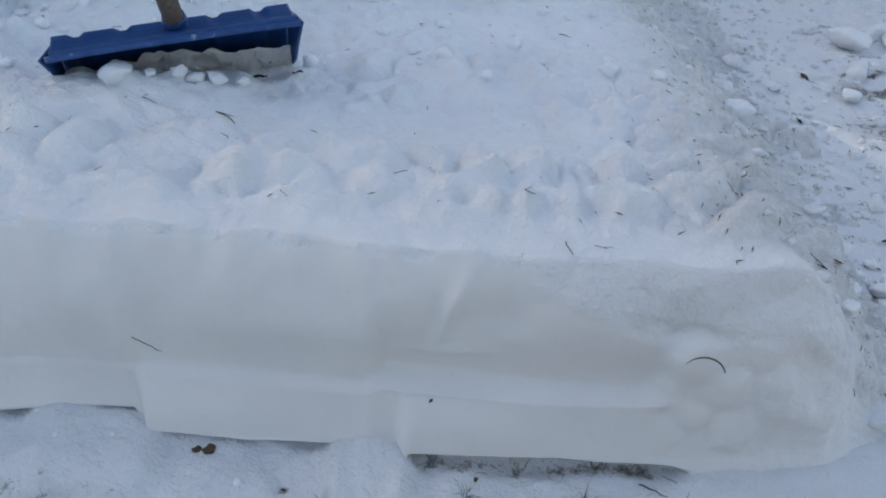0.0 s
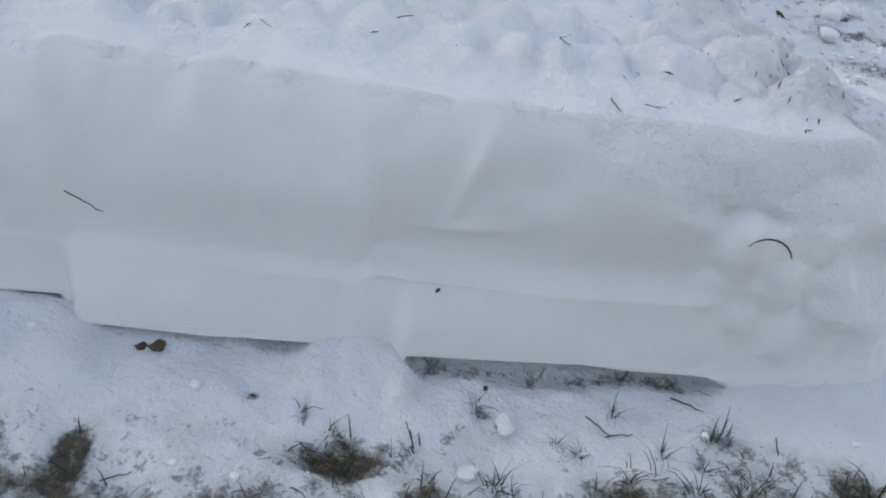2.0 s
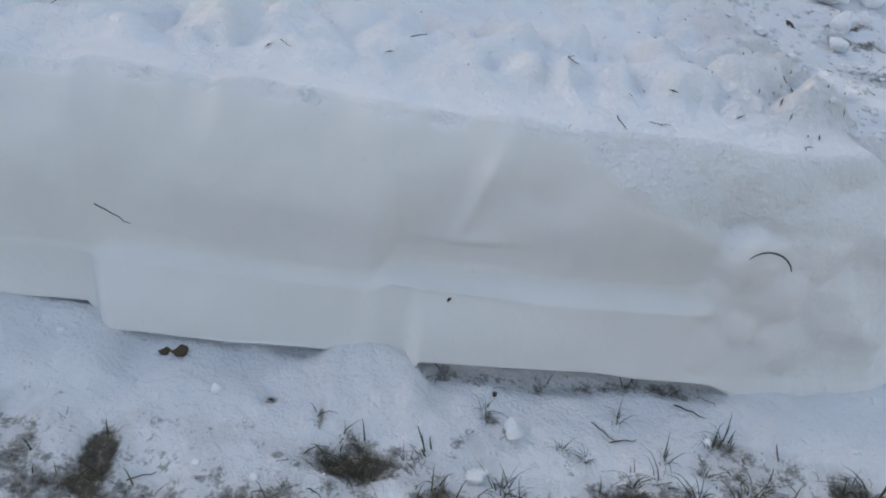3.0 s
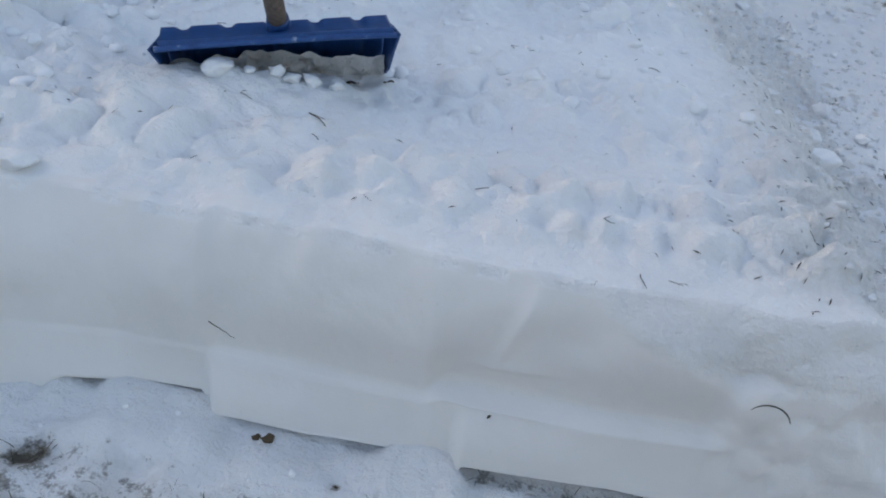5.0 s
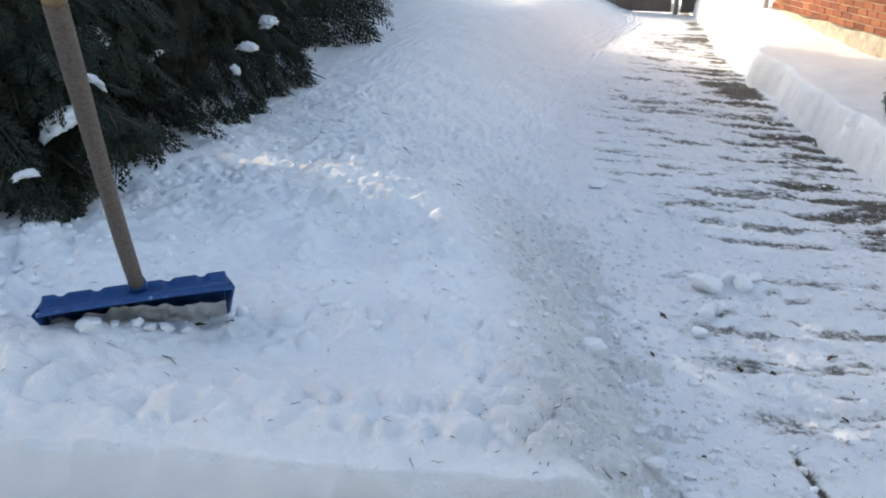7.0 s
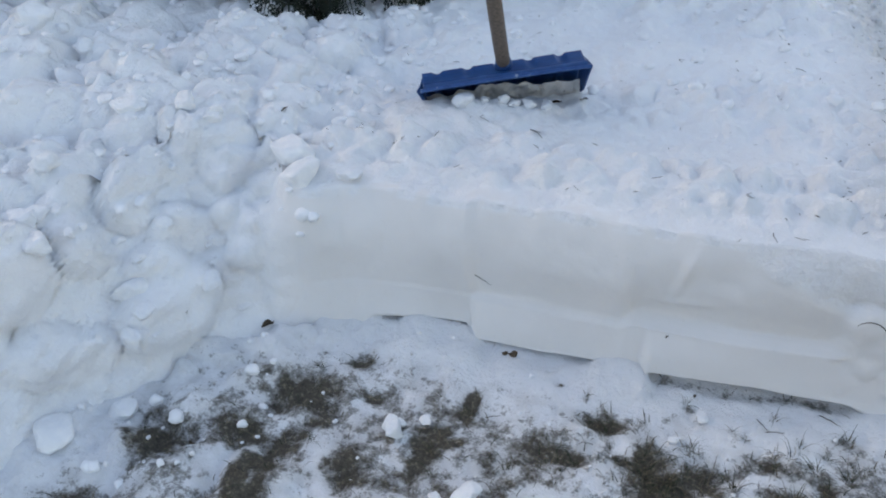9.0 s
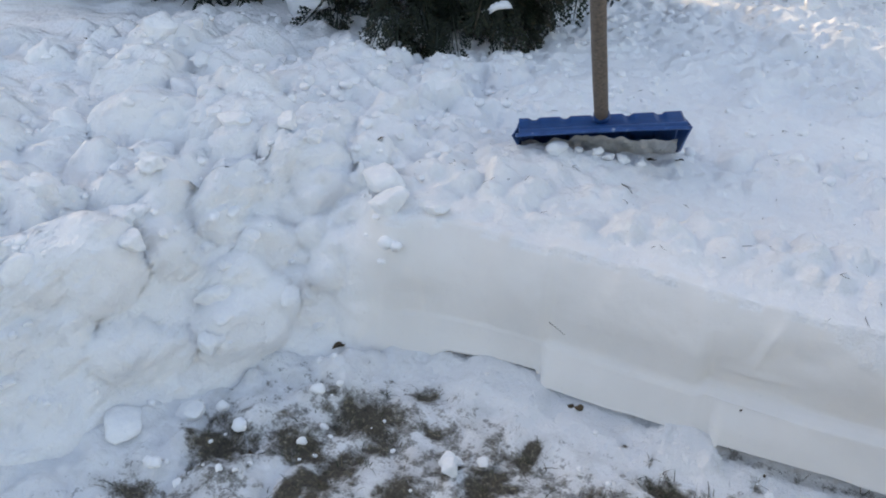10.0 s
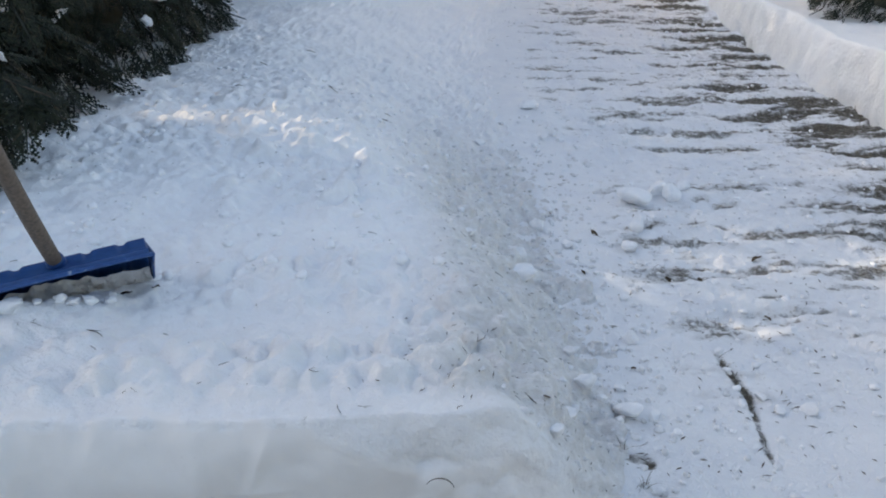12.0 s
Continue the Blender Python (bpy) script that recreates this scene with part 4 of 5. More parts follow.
def put_chunk(x, y, size, sink=0.25, label="", group="loose snow chunks", dz=0.0):
    z, n = surface(x, y)
    me = CHUNKS[rc.randint(len(CHUNKS))]
    ob = new("snow_chunk", me)
    size = size * 1.08
    s = size * np.array([1, rc.uniform(0.75, 1.1), rc.uniform(0.8, 1.05)])
    ob.matrix_world = Matrix.LocRotScale((x, y, z + dz + size * (0.36 - sink)), Euler((rc.uniform(-0.3, 0.3), rc.uniform(-0.3, 0.3), rc.uniform(0, 6.3))), Vector(s))
    return tagged(ob, label or "small white lump of crusted snow", "snow chunk", group)


for x_, y_, s_ in ((-1.96, 0.99, 0.22), (-1.72, 1.2, 0.16), (-1.52, 1.05, 0.16), (-1.25, 0.93, 0.11), (-1.13, 0.31, 0.13), (-1.2, 0.5, 0.12), (-1.06, 0.52, 0.11), (-1.33, 0.33, 0.13), (-1.42, 0.49, 0.12), (-1.62, 0.75, 0.15), (-1.4, 0.8, 0.12), (-1.28, 0.68, 0.09), (-1.55, 0.5, 0.14), (-1.75, 0.9, 0.12)):
    put_chunk(x_, y_, 0.72 * s_, 0.40, "rounded snow boulder in the shovelled heap", "heaped snow boulders")
for x_, y_, s_ in ((-1.12, 0.97, 0.065), (-1.04, 0.97, 0.045), (-1.33, 1.55, 0.045), (-1.51, 1.44, 0.06), (-1.69, 1.3, 0.07), (-1.05, 0.42, 0.07), (-0.80, 0.90, 0.10), (-0.86, 0.97, 0.11), (-0.70, 0.93, 0.06)):
    put_chunk(x_, y_, s_, 0.22)
put_chunk(-1.28, 1.95, 0.10, 0.05, "white snow lump lying beside the thuja")
put_chunk(-1.80, 2.03, 0.19, 0.15, "pointed pile of snow under the thuja")
for x_, y_, s_ in ((0.91, 1.38, 0.085), (0.84, 1.41, 0.036), (0.80, 1.44, 0.055), (1.17, 2.39, 0.075), (0.85, 2.55, 0.075), (1.30, 2.83, 0.14), (1.47, 2.88, 0.09), (1.24, 2.56, 0.09), (1.42, 2.93, 0.10), (1.05, 4.17, 0.10), (1.54, 2.95, 0.075), (1.01, 1.75, 0.05)):
    put_chunk(x_, y_, s_, 0.15, "white block of crusted snow on the scraped path", "snow blocks on the path")
for x_, y_, s_ in ((0.71, 1.98, 0.10), (0.70, 1.16, 0.055), (0.72, 2.16, 0.08), (0.65, 1.05, 0.05), (-0.545, 1.30, 0.058), (-0.50, 1.325, 0.026), (-0.455, 1.35, 0.034), (-0.43, 1.355, 0.035), (-0.40, 1.37, 0.038), (-0.36, 1.38, 0.03), (-0.96, 1.98, 0.045), (0.01, 2.83, 0.05), (-0.14, 2.91, 0.07), (-0.84, 1.91, 0.04), (-0.81, 1.75, 0.04)):
    put_chunk(x_, y_, s_, 0.18)
for x_, y_, s_ in ((0.11, 0.77, 0.028), (0.06, 0.69, 0.027), (-0.49, 0.55, 0.042), (-0.475, 0.565, 0.024), (-0.425, 0.58, 0.028), (-0.34, 0.40, 0.042), (-0.29, 0.43, 0.055), (-0.475, 0.53, 0.05)):
    put_chunk(x_, y_, s_, 0.08, "small clean snowball lump on the turf", "lumps on the turf")
for k in range(60):
    while True:
        x_, y_ = rc.uniform(0.35, 1.6), rc.uniform(1.0, 4.0)
        e_ = float(path_left(y_)) - x_
        if -0.7 < e_ < 0.35 and rc.rand() < math.exp(-abs(e_ + 0.05) * 3):
            break
    put_chunk(x_, y_, rc.choice([0.022, 0.03, 0.045]) * rc.uniform(0.8, 1.3), 0.18)
for k in range(40):
    x_, y_ = rc.uniform(-1.9, -0.72), rc.uniform(0.1, 2.0)
    if y_ > float(foot_y(x_)) - 0.05:
        put_chunk(x_, y_, rc.choice([0.025, 0.035, 0.05, 0.065]) * rc.uniform(0.8, 1.25), 0.34)


for k in range(14):
    x_ = rc.uniform(-1.4, -0.93)
    put_chunk(x_, float(foot_y(x_)) + rc.uniform(0.02, 0.55), rc.choice([0.03, 0.045, 0.06, 0.08]) * rc.uniform(0.8, 1.2), 0.36)


def crumbs(name, spots, label, mat=None):
    """Loose crumbs of snow, joined into one mesh."""
    r = np.random.RandomState(len(spots))
    bm = bmesh.new()
    bmesh.ops.create_icosphere(bm, subdivisions=2, radius=0.5)
    co = np.array([v.co[:] for v in bm.verts])
    fc = np.array([[v.index for v in f.verts] for f in bm.faces])
    bm.free()
    V, F = [], []
    for k, (x, y, s) in enumerate(spots):
        a = co * (1 + 0.35 * (vnoise(co[:, 0] * 3 + 9 * k, co[:, 1] * 3 + k, co[:, 2] * 3) - 0.5)[:, None] * 2)
        a = a * (s * r.uniform(0.8, 1.3), s * r.uniform(0.8, 1.2), s * r.uniform(0.55, 0.9))
        t = r.uniform(0, 6.3)
        a = np.stack([a[:, 0] * math.cos(t) - a[:, 1] * math.sin(t), a[:, 0] * math.sin(t) + a[:, 1] * math.cos(t), a[:, 2]], -1)
        V.append(a + (x, y, surface(x, y)[0] + 0.12 * s))
        F.append(fc + k * len(co))
    return tagged(mesh_object(name, tri_mesh(name, np.concatenate(V), np.concatenate(F), True), mat or chunk_mat), label, "snow crumbs", kind="stuff")


spots = []
while len(spots) < 900:
    x_, y_ = rc.uniform(0.3, 1.7), rc.uniform(1.0, 3.4)
    e_ = float(path_left(y_)) - x_
    if -0.8 < e_ < 0.4 and rc.rand() < math.exp(-abs(e_ + 0.05) * 3.5):
        spots.append((x_, y_, rc.choice([0.005, 0.008, 0.012, 0.018]) * rc.uniform(0.8, 1.3)))
crumbs("path_crumbs", spots, "loose crumbs of dirty snow along the path edge", grit_mat)
spots = [(rc.uniform(-1.4, 0.6), rc.uniform(1.5, 4.0), rc.choice([0.008, 0.013, 0.02, 0.03])) for k in range(420)]
spots += [(rc.uniform(-2.0, -0.75), rc.uniform(0.2, 2.1), rc.choice([0.010, 0.018, 0.03])) for k in range(420)]
crumbs("bank_crumbs", spots, "loose white crumbs of snow on the bank")
spots = [(rc.uniform(-1.0, 0.9), rc.uniform(0.15, 0.83), rc.choice([0.004, 0.007, 0.011])) for k in range(90)]
spots += [(rc.uniform(1.0, 3.0), rc.uniform(1.2, 8.0), rc.choice([0.008, 0.014, 0.024])) for k in range(900)]
crumbs("ground_crumbs", spots, "small snow crumbs scattered over turf and path")

# snow lying on the branches
def clump_mesh(seed):
    r = np.random.RandomState(seed)
    bm = bmesh.new()
    bmesh.ops.create_icosphere(bm, subdivisions=4, radius=0.5)
    for v in bm.verts:
        c = np.array(v.co[:])
        q = c * 3.1 + r.randint(0, 2) + seed * 7
        f = fbm(q[:1], q[1:2], q[2:], octaves=4)[0] - 0.5
        c = c * (1 + 1.5 * f)
        c[2] = c[2] * (0.5 if c[2] > 0 else 0.30) - 0.9 * max(abs(c[0]) - 0.12, 0) ** 1.6
        v.co = c
    for f_ in bm.faces:
        f_.smooth = True
    me = bpy.data.meshes.new("snow_clump")
    bm.to_mesh(me)
    bm.free()
    me.materials.append(chunk_mat)
    return me


CLUMPS = [clump_mesh(k) for k in range(4)]
for x_, y_, z_, s_ in ((-0.98, 2.18, 0.66, 0.17), (-0.92, 2.29, 0.77, 0.10), (-0.87, 2.23, 0.63, 0.10), (-0.84, 3.70, 0.59, 0.09), (-0.79, 3.74, 0.69, 0.13), (-1.16, 2.85, 0.84, 0.16), (-0.73, 3.96, 0.79, 0.17), (-0.98, 1.92, 0.56, 0.09), (-1.08, 3.30, 0.70, 0.09), (-1.45, 2.05, 0.62, 0.12), (-1.30, 2.02, 0.82, 0.11), (-1.12, 2.1, 0.48, 0.07), (3.2, 5.0, 0.42, 0.08), (3.3, 4.9, 0.70, 0.07)):
    ob = new("snow_clump", CLUMPS[rc.randint(4)])
    ob.matrix_world = Matrix.LocRotScale((x_, y_, z_), Euler((rc.uniform(-0.4, 0.4), rc.uniform(-0.2, 0.6), rc.uniform(0, 6.3))), Vector((s_ * 0.85, s_ * 0.5, s_ * 0.6)))
    tagged(ob, "clump of settled snow caught on thuja branches", "snow clump", "snow on the thujas")

# ---------------------------------------------------------------- grass
def blade_strip(r, x, y, z, ln, lean_a, lean, w, V, F):
    """A bent tapered blade of three segments."""
    k = len(V)
    ca, sa = math.cos(lean_a), math.sin(lean_a)
    pts = [(0, 0), (lean * 0.22, 0.5), (lean * 0.6, 0.86), (lean * 1.05, 1.0 - 0.25 * lean)]
    for i, (o, h) in enumerate(pts):
        ww = w * (1 - i / 3.3)
        V.append((x + ln * o * ca - sa * ww, y + ln * o * sa + ca * ww, z + ln * h))
        V.append((x + ln * o * ca + sa * ww, y + ln * o * sa - ca * ww, z + ln * h))
    for i in range(3):
        F.append((k + 2 * i, k + 2 * i + 1, k + 2 * i + 3, k + 2 * i + 2))


def grass_field(name, n, box, keep, ln_range, label, power=1.0):
    r = np.random.RandomState(len(name) + n)
    X, Y = r.uniform(box[0], box[1], n), r.uniform(box[2], box[3], n)
    b = bare_amount(X, Y)
    ok = r.rand(n) < np.clip((b - keep) * power, 0, 1) * (0.22 + 0.78 * sstep(-0.3, -0.05, X))
    X, Y = X[ok], Y[ok]
    Z = ground_z(X, Y) - 0.003
    V, F = [], []
    for x_, y_, z_ in zip(X, Y, Z):
        blade_strip(r, x_, y_, z_, r.uniform(*ln_range), r.uniform(0, 6.3), r.uniform(0.5, 2.7), r.uniform(0.0007, 0.0016), V, F)
    ob = mesh_object(name, tri_mesh(name, V, F), grass_mat)
    return tagged(ob, label, "grass", kind="stuff")


grass_field("grass", 48000, (-1.1, 1.1, 0.05, 0.88), 0.34, (0.006, 0.019), "short olive winter grass poking through thin snow", 0.8)
grass_field("path_grass", 60000, (0.85, 3.1, 1.0, 7.5), 0.45, (0.012, 0.03), "flattened brown grass in the scraped path", 0.7)


def tuft_mesh(seed, n):
    r = np.random.RandomState(seed)
    V, F = [], []
    for k in range(n):
        a, q = r.uniform(0, 6.3), r.rand() ** 0.7
        blade_strip(r, 0.35 * q * math.cos(a), 0.35 * q * math.sin(a), -0.05, r.uniform(0.35, 1.0), a + r.normal(0, 0.7), r.uniform(0.3, 1.9), r.uniform(0.018, 0.035), V, F)
    me = tri_mesh("grass_tuft", V, F)
    me.materials.append(grass_mat)
    return me


TUFTS = [tuft_mesh(60 + k, n) for k, n in enumerate((9, 16, 26, 13))]
for x_, y_, s_ in ((0.09, 0.67, 0.041), (0.17, 0.75, 0.029), (0.20, 0.74, 0.029), (0.25, 0.81, 0.04), (0.30, 0.75, 0.045), (0.39, 0.80, 0.05), (0.25, 0.70, 0.045), (0.29, 0.60, 0.06), (0.36, 0.63, 0.045), (-0.11, 0.69, 0.034), (-0.07, 0.68, 0.04), (-0.15, 0.64, 0.026),
                   (0.06, 0.59, 0.06), (0.01, 0.60, 0.05), (0.42, 0.59, 0.05), (-0.15, 0.57, 0.025), (-0.23, 0.54, 0.022), (-0.34, 0.64, 0.027), (-0.39, 0.52, 0.04), (0.86, 1.24, 0.06), (0.88, 1.11, 0.06), (0.33, 0.69, 0.05), (0.47, 0.68, 0.05), (0.56, 0.72, 0.09), (0.60, 0.62, 0.08), (0.72, 0.70, 0.07), (0.78, 0.60, 0.07), (0.68, 0.55, 0.06), (0.85, 0.72, 0.05), (-0.88, 0.42, 0.05), (-0.97, 0.37, 0.05)):
    ob = new("grass_tuft", TUFTS[rc.randint(4)])
    s_ *= 0.62
    ob.matrix_world = Matrix.LocRotScale((x_, y_, surface(x_, y_)[0]), Euler((0, 0, rc.uniform(0, 6.3))), Vector((s_, s_, s_ * 0.9)))
    tagged(ob, "tuft of dull green and straw grass in thin snow", "grass tuft", "grass tufts")

rt = np.random.RandomState(31)
tx, ty = rt.uniform(-1.0, 1.0, 900), rt.uniform(0.2, 0.86, 900)
tb = bare_amount(tx, ty)
picked = [(a, c) for a, c, q, p in zip(tx, ty, tb, rt.rand(900)) if q > 0.24 and p < 0.10 + 0.55 * (a > -0.12)][:230]
for x_, y_ in picked:
    ob = new("grass_tuft", TUFTS[rt.randint(4)])
    s_ = rt.uniform(0.014, 0.034) * (1.05 if x_ > 0 else 0.8)
    ob.matrix_world = Matrix.LocRotScale((x_, y_, surface(x_, y_)[0]), Euler((rt.uniform(-0.5, 0.5), rt.uniform(-0.5, 0.5), rt.uniform(0, 6.3))), Vector((s_, s_, s_ * 0.75)))
    tagged(ob, "tuft of dull green and straw grass in thin snow", "grass tuft", "grass tufts")

# ---------------------------------------------------------------- twigs, needles, withered leaves
def twig_mesh(seed, fork):
    r = np.random.RandomState(seed)
    pts = [(t - 0.5, 0.10 * math.sin(3 * t + seed) + r.normal(0, 0.015), 0.03 * math.sin(4 * t)) for t in np.linspace(0, 1, 7)]
    bm = tube(pts, [0.022, 0.024, 0.022, 0.020, 0.018, 0.015, 0.010], 5)
    if fork:
        a = Vector(pts[0])
        tube([a, a + Vector((0.3, 0.12, 0.02)), a + Vector((0.72, 0.30, 0.03))], [0.018, 0.016, 0.009], 5, bm)
    me = bpy.data.meshes.new("twig")
    bm.to_mesh(me)
    bm.free()
    me.materials.append(twig_mat)
    return me


TWIGS = [twig_mesh(k, k % 3 == 0) for k in range(6)]


def put_twig(x, y, ln, turn, which=None, thick=1.0, label="thin dark twig lying on the snow"):
    z, n = surface(x, y)
    ob = new("twig", TWIGS[rc.randint(6) if which is None else which])
    t = Vector((math.cos(radians(turn)), math.sin(radians(turn)), 0))
    t = (t - n * t.dot(n)).normalized()
    q = Matrix((t, n.cross(t), n)).transposed().to_quaternion()
    ob.matrix_world = Matrix.LocRotScale(Vector((x, y, z)) + n * 0.0015, q, Vector((ln, ln * thick, ln * thick)))
    return tagged(ob, label, "twig", "twigs on the snow")


for x_, y_, ln_, a_, w_ in ((-0.34, 1.22, 0.050, 15, 0), (-0.48, 1.03, 0.026, -10, 1), (-0.20, 1.01, 0.018, -30, 2), (-0.04, 1.11, 0.030, 12, 4), (-0.56, 1.13, 0.026, -20, 5), (0.26, 0.97, 0.016, 20, 1), (0.15, 1.05, 0.026, 20, 3), (0.25, 0.97, 0.02, 0, 2), (0.14, 0.94, 0.013, 80, 1), (0.51, 1.24, 0.04, 60, 3), (0.60, 1.09, 0.05, 110, 3), (0.52, 1.64, 0.024, -40, 2), (0.61, 1.81, 0.04, -50, 5), (0.75, 1.53, 0.045, 10, 4), (0.49, 1.14, 0.024, 35, 1)):
    put_twig(x_, y_, ln_, a_, w_)
for x_, y_, ln_, a_, w_ in ((0.01, 3.68, 0.07, 0, 3), (0.26, 3.18, 0.07, -10, 3), (0.38, 2.74, 0.04, 0, 2), (-0.38, 4.12, 0.07, 30, 3), (-0.41, 3.45, 0.06, 0, 0), (0.26, 3.44, 0.06, 10, 1), (-0.18, 4.59, 0.07, 0, 4), (-0.73, 1.08, 0.020, 0, 1), (-0.65, 1.09, 0.018, 10, 2), (0.25, 0.775, 0.045, 25, 1), (0.23, 0.79, 0.04, -35, 2), (-0.306, 0.645, 0.04, 40, 1), (-0.34, 0.60, 0.035, -30, 2), (0.46, 0.79, 0.04, 85, 1), (0.36, 0.845, 0.05, -15, 2)):
    put_twig(x_, y_, ln_, a_, w_)
for k in range(90):
    if k < 45:
        y_ = rc.uniform(1.0, 2.6)
        x_ = float(path_left(y_)) - rc.uniform(-0.25, 0.5)
    else:
        x_, y_ = rc.uniform(-1.3, 0.6), rc.uniform(0.95, 4.2)
    put_twig(x_, y_, rc.uniform(0.008, 0.028), rc.uniform(0, 360), thick=1.3)
# the twig stuck across the upright cut
ob = new("twig", TWIGS[1])
ob.matrix_world = Matrix.LocRotScale((-0.370, 0.843, 0.213), Euler((radians(80), radians(24), 0)), Vector((0.044, 0.035, 0.035)))
tagged(ob, "bent brown twig clinging to the cut snow face", "twig")


# thin dark tube that draws the shade of the crescent crack
bm = tube([(0.392 + 0.030 * math.cos(a), 0.860 + 0.008 * math.sin(a), 0.193 + 0.025 * math.sin(a)) for a in np.linspace(0.2, 2.5, 9)], [0.0007, 0.0010, 0.0012, 0.0012, 0.0012, 0.0011, 0.0010, 0.0008, 0.0005], 6)
me = bpy.data.meshes.new("bent_stalk")
bm.to_mesh(me)
bm.free()
tagged(mesh_object("bent_stalk", me, twig_mat), "thin dark arc standing in for the shaded crack in the slumped snow", "stalk")


def leaf_mesh(seed):
    r = np.random.RandomState(seed)
    bm = bmesh.new()
    left, right, mid = [], [], []
    for t in np.linspace(0, 1, 7):
        w = 0.26 * math.sin(math.pi * min(1, t * 0.95 + 0.03)) * r.uniform(0.8, 1.15)
        z = 0.16 * math.sin(2.4 * t + seed)
        left.append(bm.verts.new((t - 0.5, w, z + 0.10 * r.rand())))
        right.append(bm.verts.new((t - 0.5, -w, z + 0.14 * r.rand())))
        mid.append(bm.verts.new((t - 0.5, 0, z)))
    for k in range(6):
        bm.faces.new((left[k], mid[k], mid[k + 1], left[k + 1]))
        bm.faces.new((mid[k], right[k], right[k + 1], mid[k + 1]))
    geom = bmesh.ops.solidify(bm, geom=bm.faces[:], thickness=0.03)
    me = bpy.data.meshes.new("withered_leaf")
    bm.to_mesh(me)
    bm.free()
    me.materials.append(leaf_litter_mat)
    return me


LEAVES = [leaf_mesh(k) for k in range(3)]
for x_, y_, s_ in ((-0.925, 1.08, 0.022), (0.95, 2.18, 0.03), (1.05, 2.01, 0.036), (1.24, 2.14, 0.045), (1.06, 2.5, 0.045), (0.64, 1.10, 0.02), (-0.87, 0.39, 0.025), (-1.27, 0.66, 0.02), (-1.94, 1.12, 0.03), (0.02, 0.872, 0.009), (1.35, 2.13, 0.04), (-0.87, 0.73, 0.04), (-0.28, 1.48, 0.03), (-0.35, 1.46, 0.035), (1.5, 1.9, 0.03), (1.62, 2.3, 0.05), (0.98, 1.6, 0.02)):
    z_, n_ = surface(x_, y_)
    ob = new("withered_leaf", LEAVES[rc.randint(3)])
    ob.matrix_world = Matrix.LocRotScale((x_, y_, z_ + 0.003), Euler((rc.uniform(-0.3, 0.3), rc.uniform(-0.3, 0.3), rc.uniform(0, 6.3))), Vector((s_, s_, s_)))
    tagged(ob, "small withered brown leaf on the snow", "leaf", "withered leaves")

# fine needle litter
rl = np.random.RandomState(5)
V, F = [], []
for k in range(1700):
    if k >= 900:
        y_ = 1.15 + 5.5 * rl.rand() ** 1.5
        x_ = float(path_left(y_)) + rl.uniform(0.0, 2.2)
    elif k < 520:
        y_ = rl.uniform(1.0, 3.2)
        x_ = float(path_left(y_)) - rl.normal(0.22, 0.2)
    else:
        x_, y_ = rl.uniform(-1.5, 0.7), rl.uniform(0.95, 5.0)
    z_, n_ = surface(x_, y_)
    a_, ln_, w_ = rl.uniform(0, 6.3), rl.uniform(0.003, 0.010) * (1.8 if k >= 900 else 1), rl.uniform(0.0006, 0.0014) * (2 if k >= 900 else 1)
    t_ = Vector((math.cos(a_), math.sin(a_), 0))
    t_ = (t_ - n_ * t_.dot(n_)).normalized()
    s_ = n_.cross(t_)
    c_ = Vector((x_, y_, z_)) + n_ * 0.0012
    k0 = len(V)
    V += [c_ - t_ * ln_, c_ + s_ * w_ + n_ * 0.001, c_ + t_ * ln_, c_ - s_ * w_ + n_ * 0.001]
    F.append((k0, k0 + 1, k0 + 2, k0 + 3))
needles = mesh_object("needle_litter", tri_mesh("needle_litter", [tuple(v) for v in V], F), twig_mat)
tagged(needles, "dark conifer needles and crumbs strewn on the snow", "needles", kind="stuff")

# ---------------------------------------------------------------- house corner, gate
plinth_mat = plain("rough_concrete", [(0.25, (0.20, 0.175, 0.14)), (0.5, (0.34, 0.30, 0.24)), (0.75, (0.46, 0.42, 0.34))], 9, 0.85, bump_by=0.6, dist=0.012)
mortar_mat = plain("lime_mortar", [(0.3, (0.42, 0.34, 0.26)), (0.7, (0.55, 0.46, 0.36))], 30, 0.9, bump_by=0.5, dist=0.006)
metal_mat = plain("brown_sheet_metal", [(0.3, (0.075, 0.058, 0.050)), (0.7, (0.11, 0.088, 0.075))], 5, 0.5, bump_by=0.1)
post_mat = plain("grey_steel_post", [(0.3, (0.10, 0.11, 0.11)), (0.7, (0.17, 0.18, 0.18))], 20, 0.5, bump_by=0.1)
pipe_mat = plain("galvanised_pipe", [(0.3, (0.45, 0.46, 0.47)), (0.7, (0.62, 0.63, 0.64))], 12, 0.45, 0.6, bump_by=0.1)


def brick_material():
    m, nt, b = material("red_brick", 0.85, spec=0.25)
    oi = nt.nodes.new("ShaderNodeObjectInfo")
    col = ramp(nt, oi.outputs["Random"], [(0.0, (0.16, 0.058, 0.036)), (0.4, (0.26, 0.092, 0.052)), (0.75, (0.32, 0.13, 0.07)), (1.0, (0.21, 0.066, 0.042))])
    n = tex_noise(nt, 40, 5)
    nt.links.new(mix(nt, 0.7, col, ramp(nt, n, [(0.3, (0.55, 0.55, 0.55)), (0.7, (1, 1, 1))]), "MULTIPLY"), b.inputs["Base Color"])
    bumped(nt, b, [(n, 0.5, 0.006)])
    return m


brick_mat = brick_material()
WALL_X, WALL_Y, WALL_Z = 4.62, 12.2, 0.36


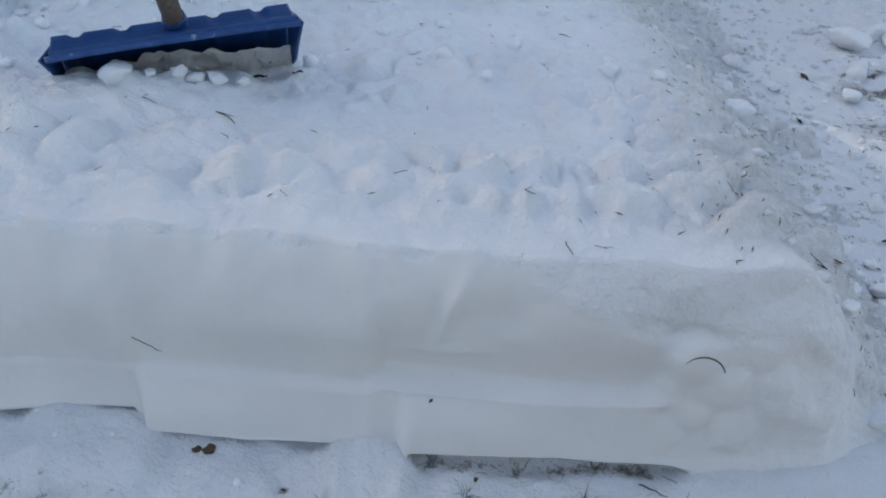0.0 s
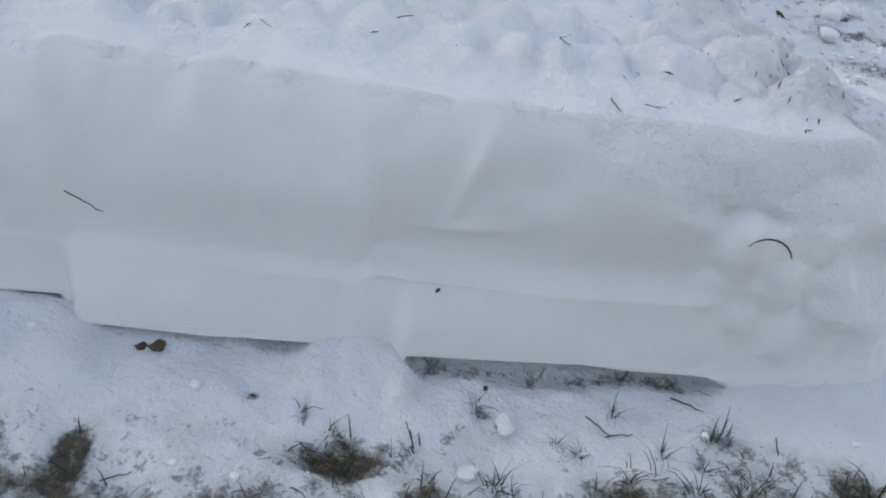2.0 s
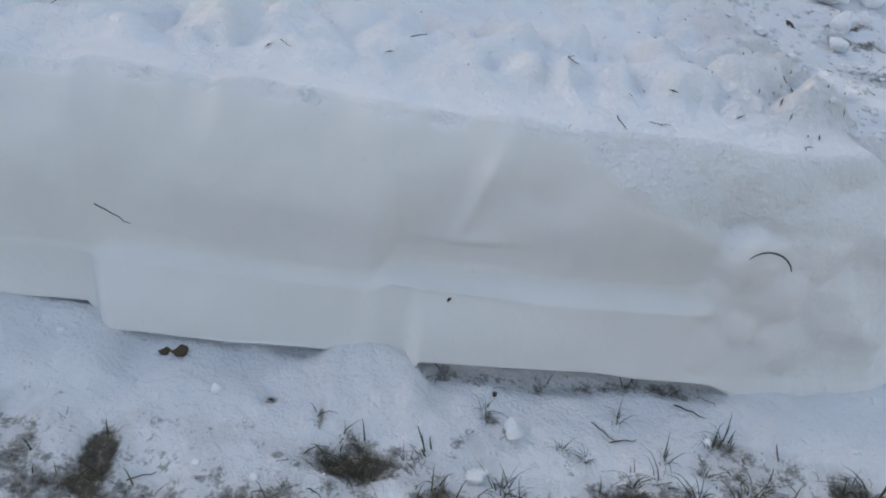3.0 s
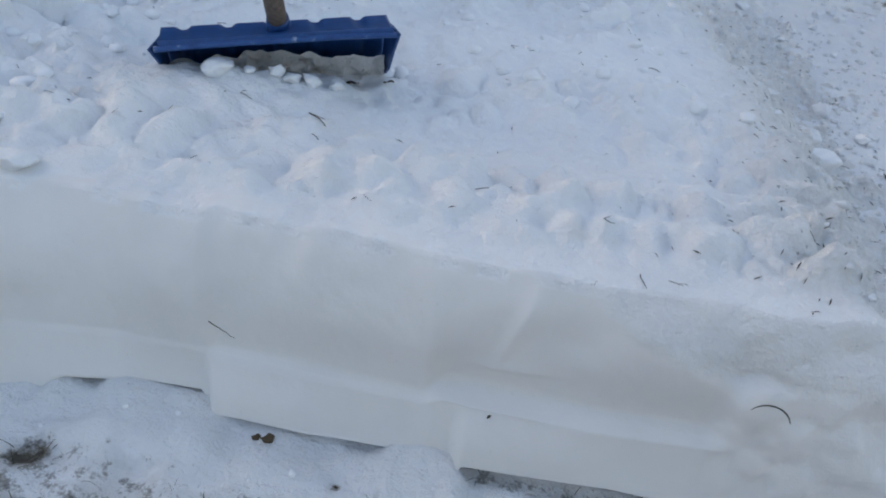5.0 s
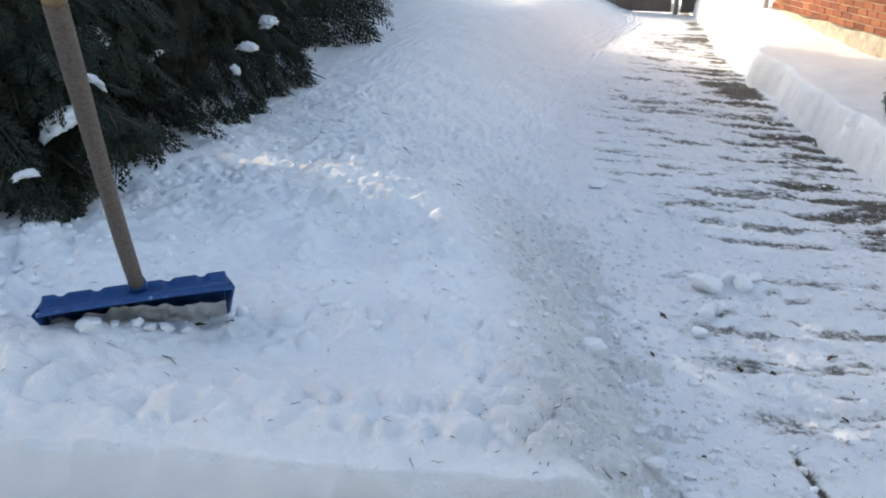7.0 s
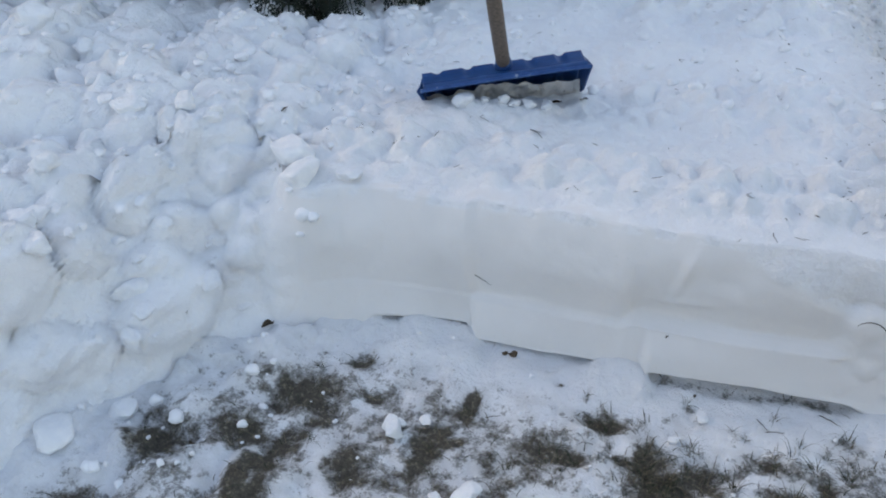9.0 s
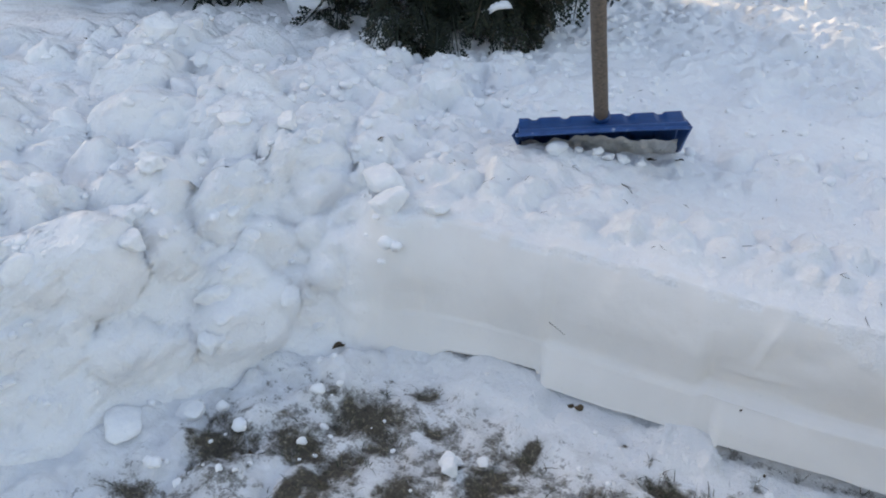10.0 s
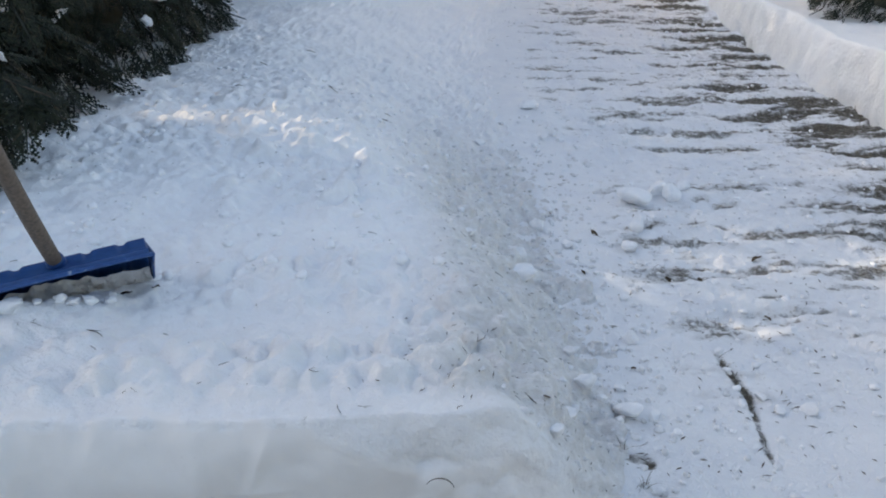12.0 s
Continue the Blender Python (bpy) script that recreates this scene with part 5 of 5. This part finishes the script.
def box(bm, x0, x1, y0, y1, z0, z1, bevel=0.0):
    vs = [bm.verts.new(p) for p in ((x0, y0, z0), (x1, y0, z0), (x1, y1, z0), (x0, y1, z0), (x0, y0, z1), (x1, y0, z1), (x1, y1, z1), (x0, y1, z1))]
    fs = [bm.faces.new([vs[k] for k in q]) for q in ((3, 2, 1, 0), (4, 5, 6, 7), (0, 1, 5, 4), (1, 2, 6, 5), (2, 3, 7, 6), (3, 0, 4, 7))]
    if bevel:
        bmesh.ops.bevel(bm, geom=list({e for f in fs for e in f.edges}), offset=bevel, segments=1, affect="EDGES")
    return bm


house = tagged(new("house"), "old red brick house corner on a rough concrete plinth", "house")
house.location = (WALL_X, WALL_Y, WALL_Z)
part("wall", box(bmesh.new(), 0.012, 0.4, -7.5, -0.012, 0.0, 3.0), mortar_mat, house, "brick wall with pale mortar joints")
bm = box(bmesh.new(), -0.05, 0.42, -7.5, 0.03, -0.7, 0.0)
bmesh.ops.subdivide_edges(bm, edges=bm.edges[:], cuts=20, use_grid_fill=True)
for v in bm.verts:
    v.co.x += 0.02 * (noise.noise(v.co * 2.2)) if v.co.x < 0 else 0
    v.co.z += 0.04 * noise.noise(Vector((v.co.y * 1.7, 3, 0))) if v.co.z > -0.01 else 0
part("plinth", bm, plinth_mat, house, "crumbling grey-beige concrete plinth")
bm = box(bmesh.new(), -0.45, 0.8, -7.5, 0.4, 3.0, 3.18, 0.02)
part("roof_edge", bm, plinth_mat, house)
pipe = tagged(new("downpipe"), "pale galvanised rain pipe at the house corner", "downpipe")
pipe.location = (WALL_X - 0.09, WALL_Y + 0.05, 0)
part("pipe", tube([(0, 0, 3.0), (0, 0, 1.5), (0, 0, 0.35), (-0.03, 0, 0.18), (-0.10, 0, 0.10)], 0.05, 12), pipe_mat, pipe)
for h_ in (0.6, 1.9):
    part("bracket", tube([(0, 0, h_), (0, 0, h_ + 0.03)], 0.058, 12), post_mat, pipe)

fence = tagged(new("gate"), "brown sheet-metal yard gate between steel posts", "gate")
fence.location = (4.1, 15.6, -0.10)
for k, (x0, x1) in enumerate(((-2.3, -1.25), (-1.15, -0.12), (0.06, 1.02))):
    bm = bmesh.new()
    box(bm, x0, x1, 0, 0.03, 0.05, 1.7, 0.004)
    for q in range(5):
        xx = x0 + (x1 - x0) * (q + 0.5) / 5
        box(bm, xx - 0.03, xx + 0.03, -0.014, -0.001, 0.06, 1.69, 0.004)
    leaf = part("panel", bm, metal_mat, fence, "brown ribbed sheet panel")
for px in (-2.36, -1.2, -0.03, 1.10):
    part("post", box(bmesh.new(), px - 0.04, px + 0.04, -0.03, 0.06, -0.2, 1.8, 0.006), post_mat, fence, "grey steel post")

# bricks of the near stretch of the wall
BW, BH = 0.25, 0.077
brick_meshes = []
for k in range(4):
    bm = box(bmesh.new(), -0.004, 0.05, 0, 0.238, 0, 0.066, 0.006)
    for v in bm.verts:
        v.co += Vector((noise.noise(v.co * 9 + Vector((k, 0, 0))), 0, noise.noise(v.co * 9 + Vector((0, k, 0))))) * 0.004
    me = bpy.data.meshes.new("brick")
    bm.to_mesh(me)
    bm.free()
    me.materials.append(brick_mat)
    brick_meshes.append(me)
rb = random.Random(4)
for course in range(11):
    for k in range(22):
        yy = -0.25 - BW * k - (0.125 if course % 2 else 0)
        ob = new("brick", brick_meshes[rb.randrange(4)])
        ob.parent = house
        ob.location = (-rb.uniform(0, 0.006), yy, 0.008 + BH * course)

# dark clods of earth at the foot of the cut
clod = CHUNKS[1].copy()
clod.materials.clear()
clod.materials.append(leaf_litter_mat)
for x_, y_, s_ in ((-0.305, 0.826, 0.026), (-0.325, 0.828, 0.018), (0.09, 0.826, 0.010), (-0.187, 0.778, 0.010)):
    ob = new("earth_clod", clod)
    ob.matrix_world = Matrix.LocRotScale((x_, y_, float(ground_z(np.array([x_]), np.array([y_]))[0]) + 0.10 * s_), Euler((0.2, 0.1, 9 * x_)), Vector((s_, s_ * 0.8, s_ * 0.8)))
    tagged(ob, "dark clod of earth at the foot of the cut snow", "earth clod", "earth clods")
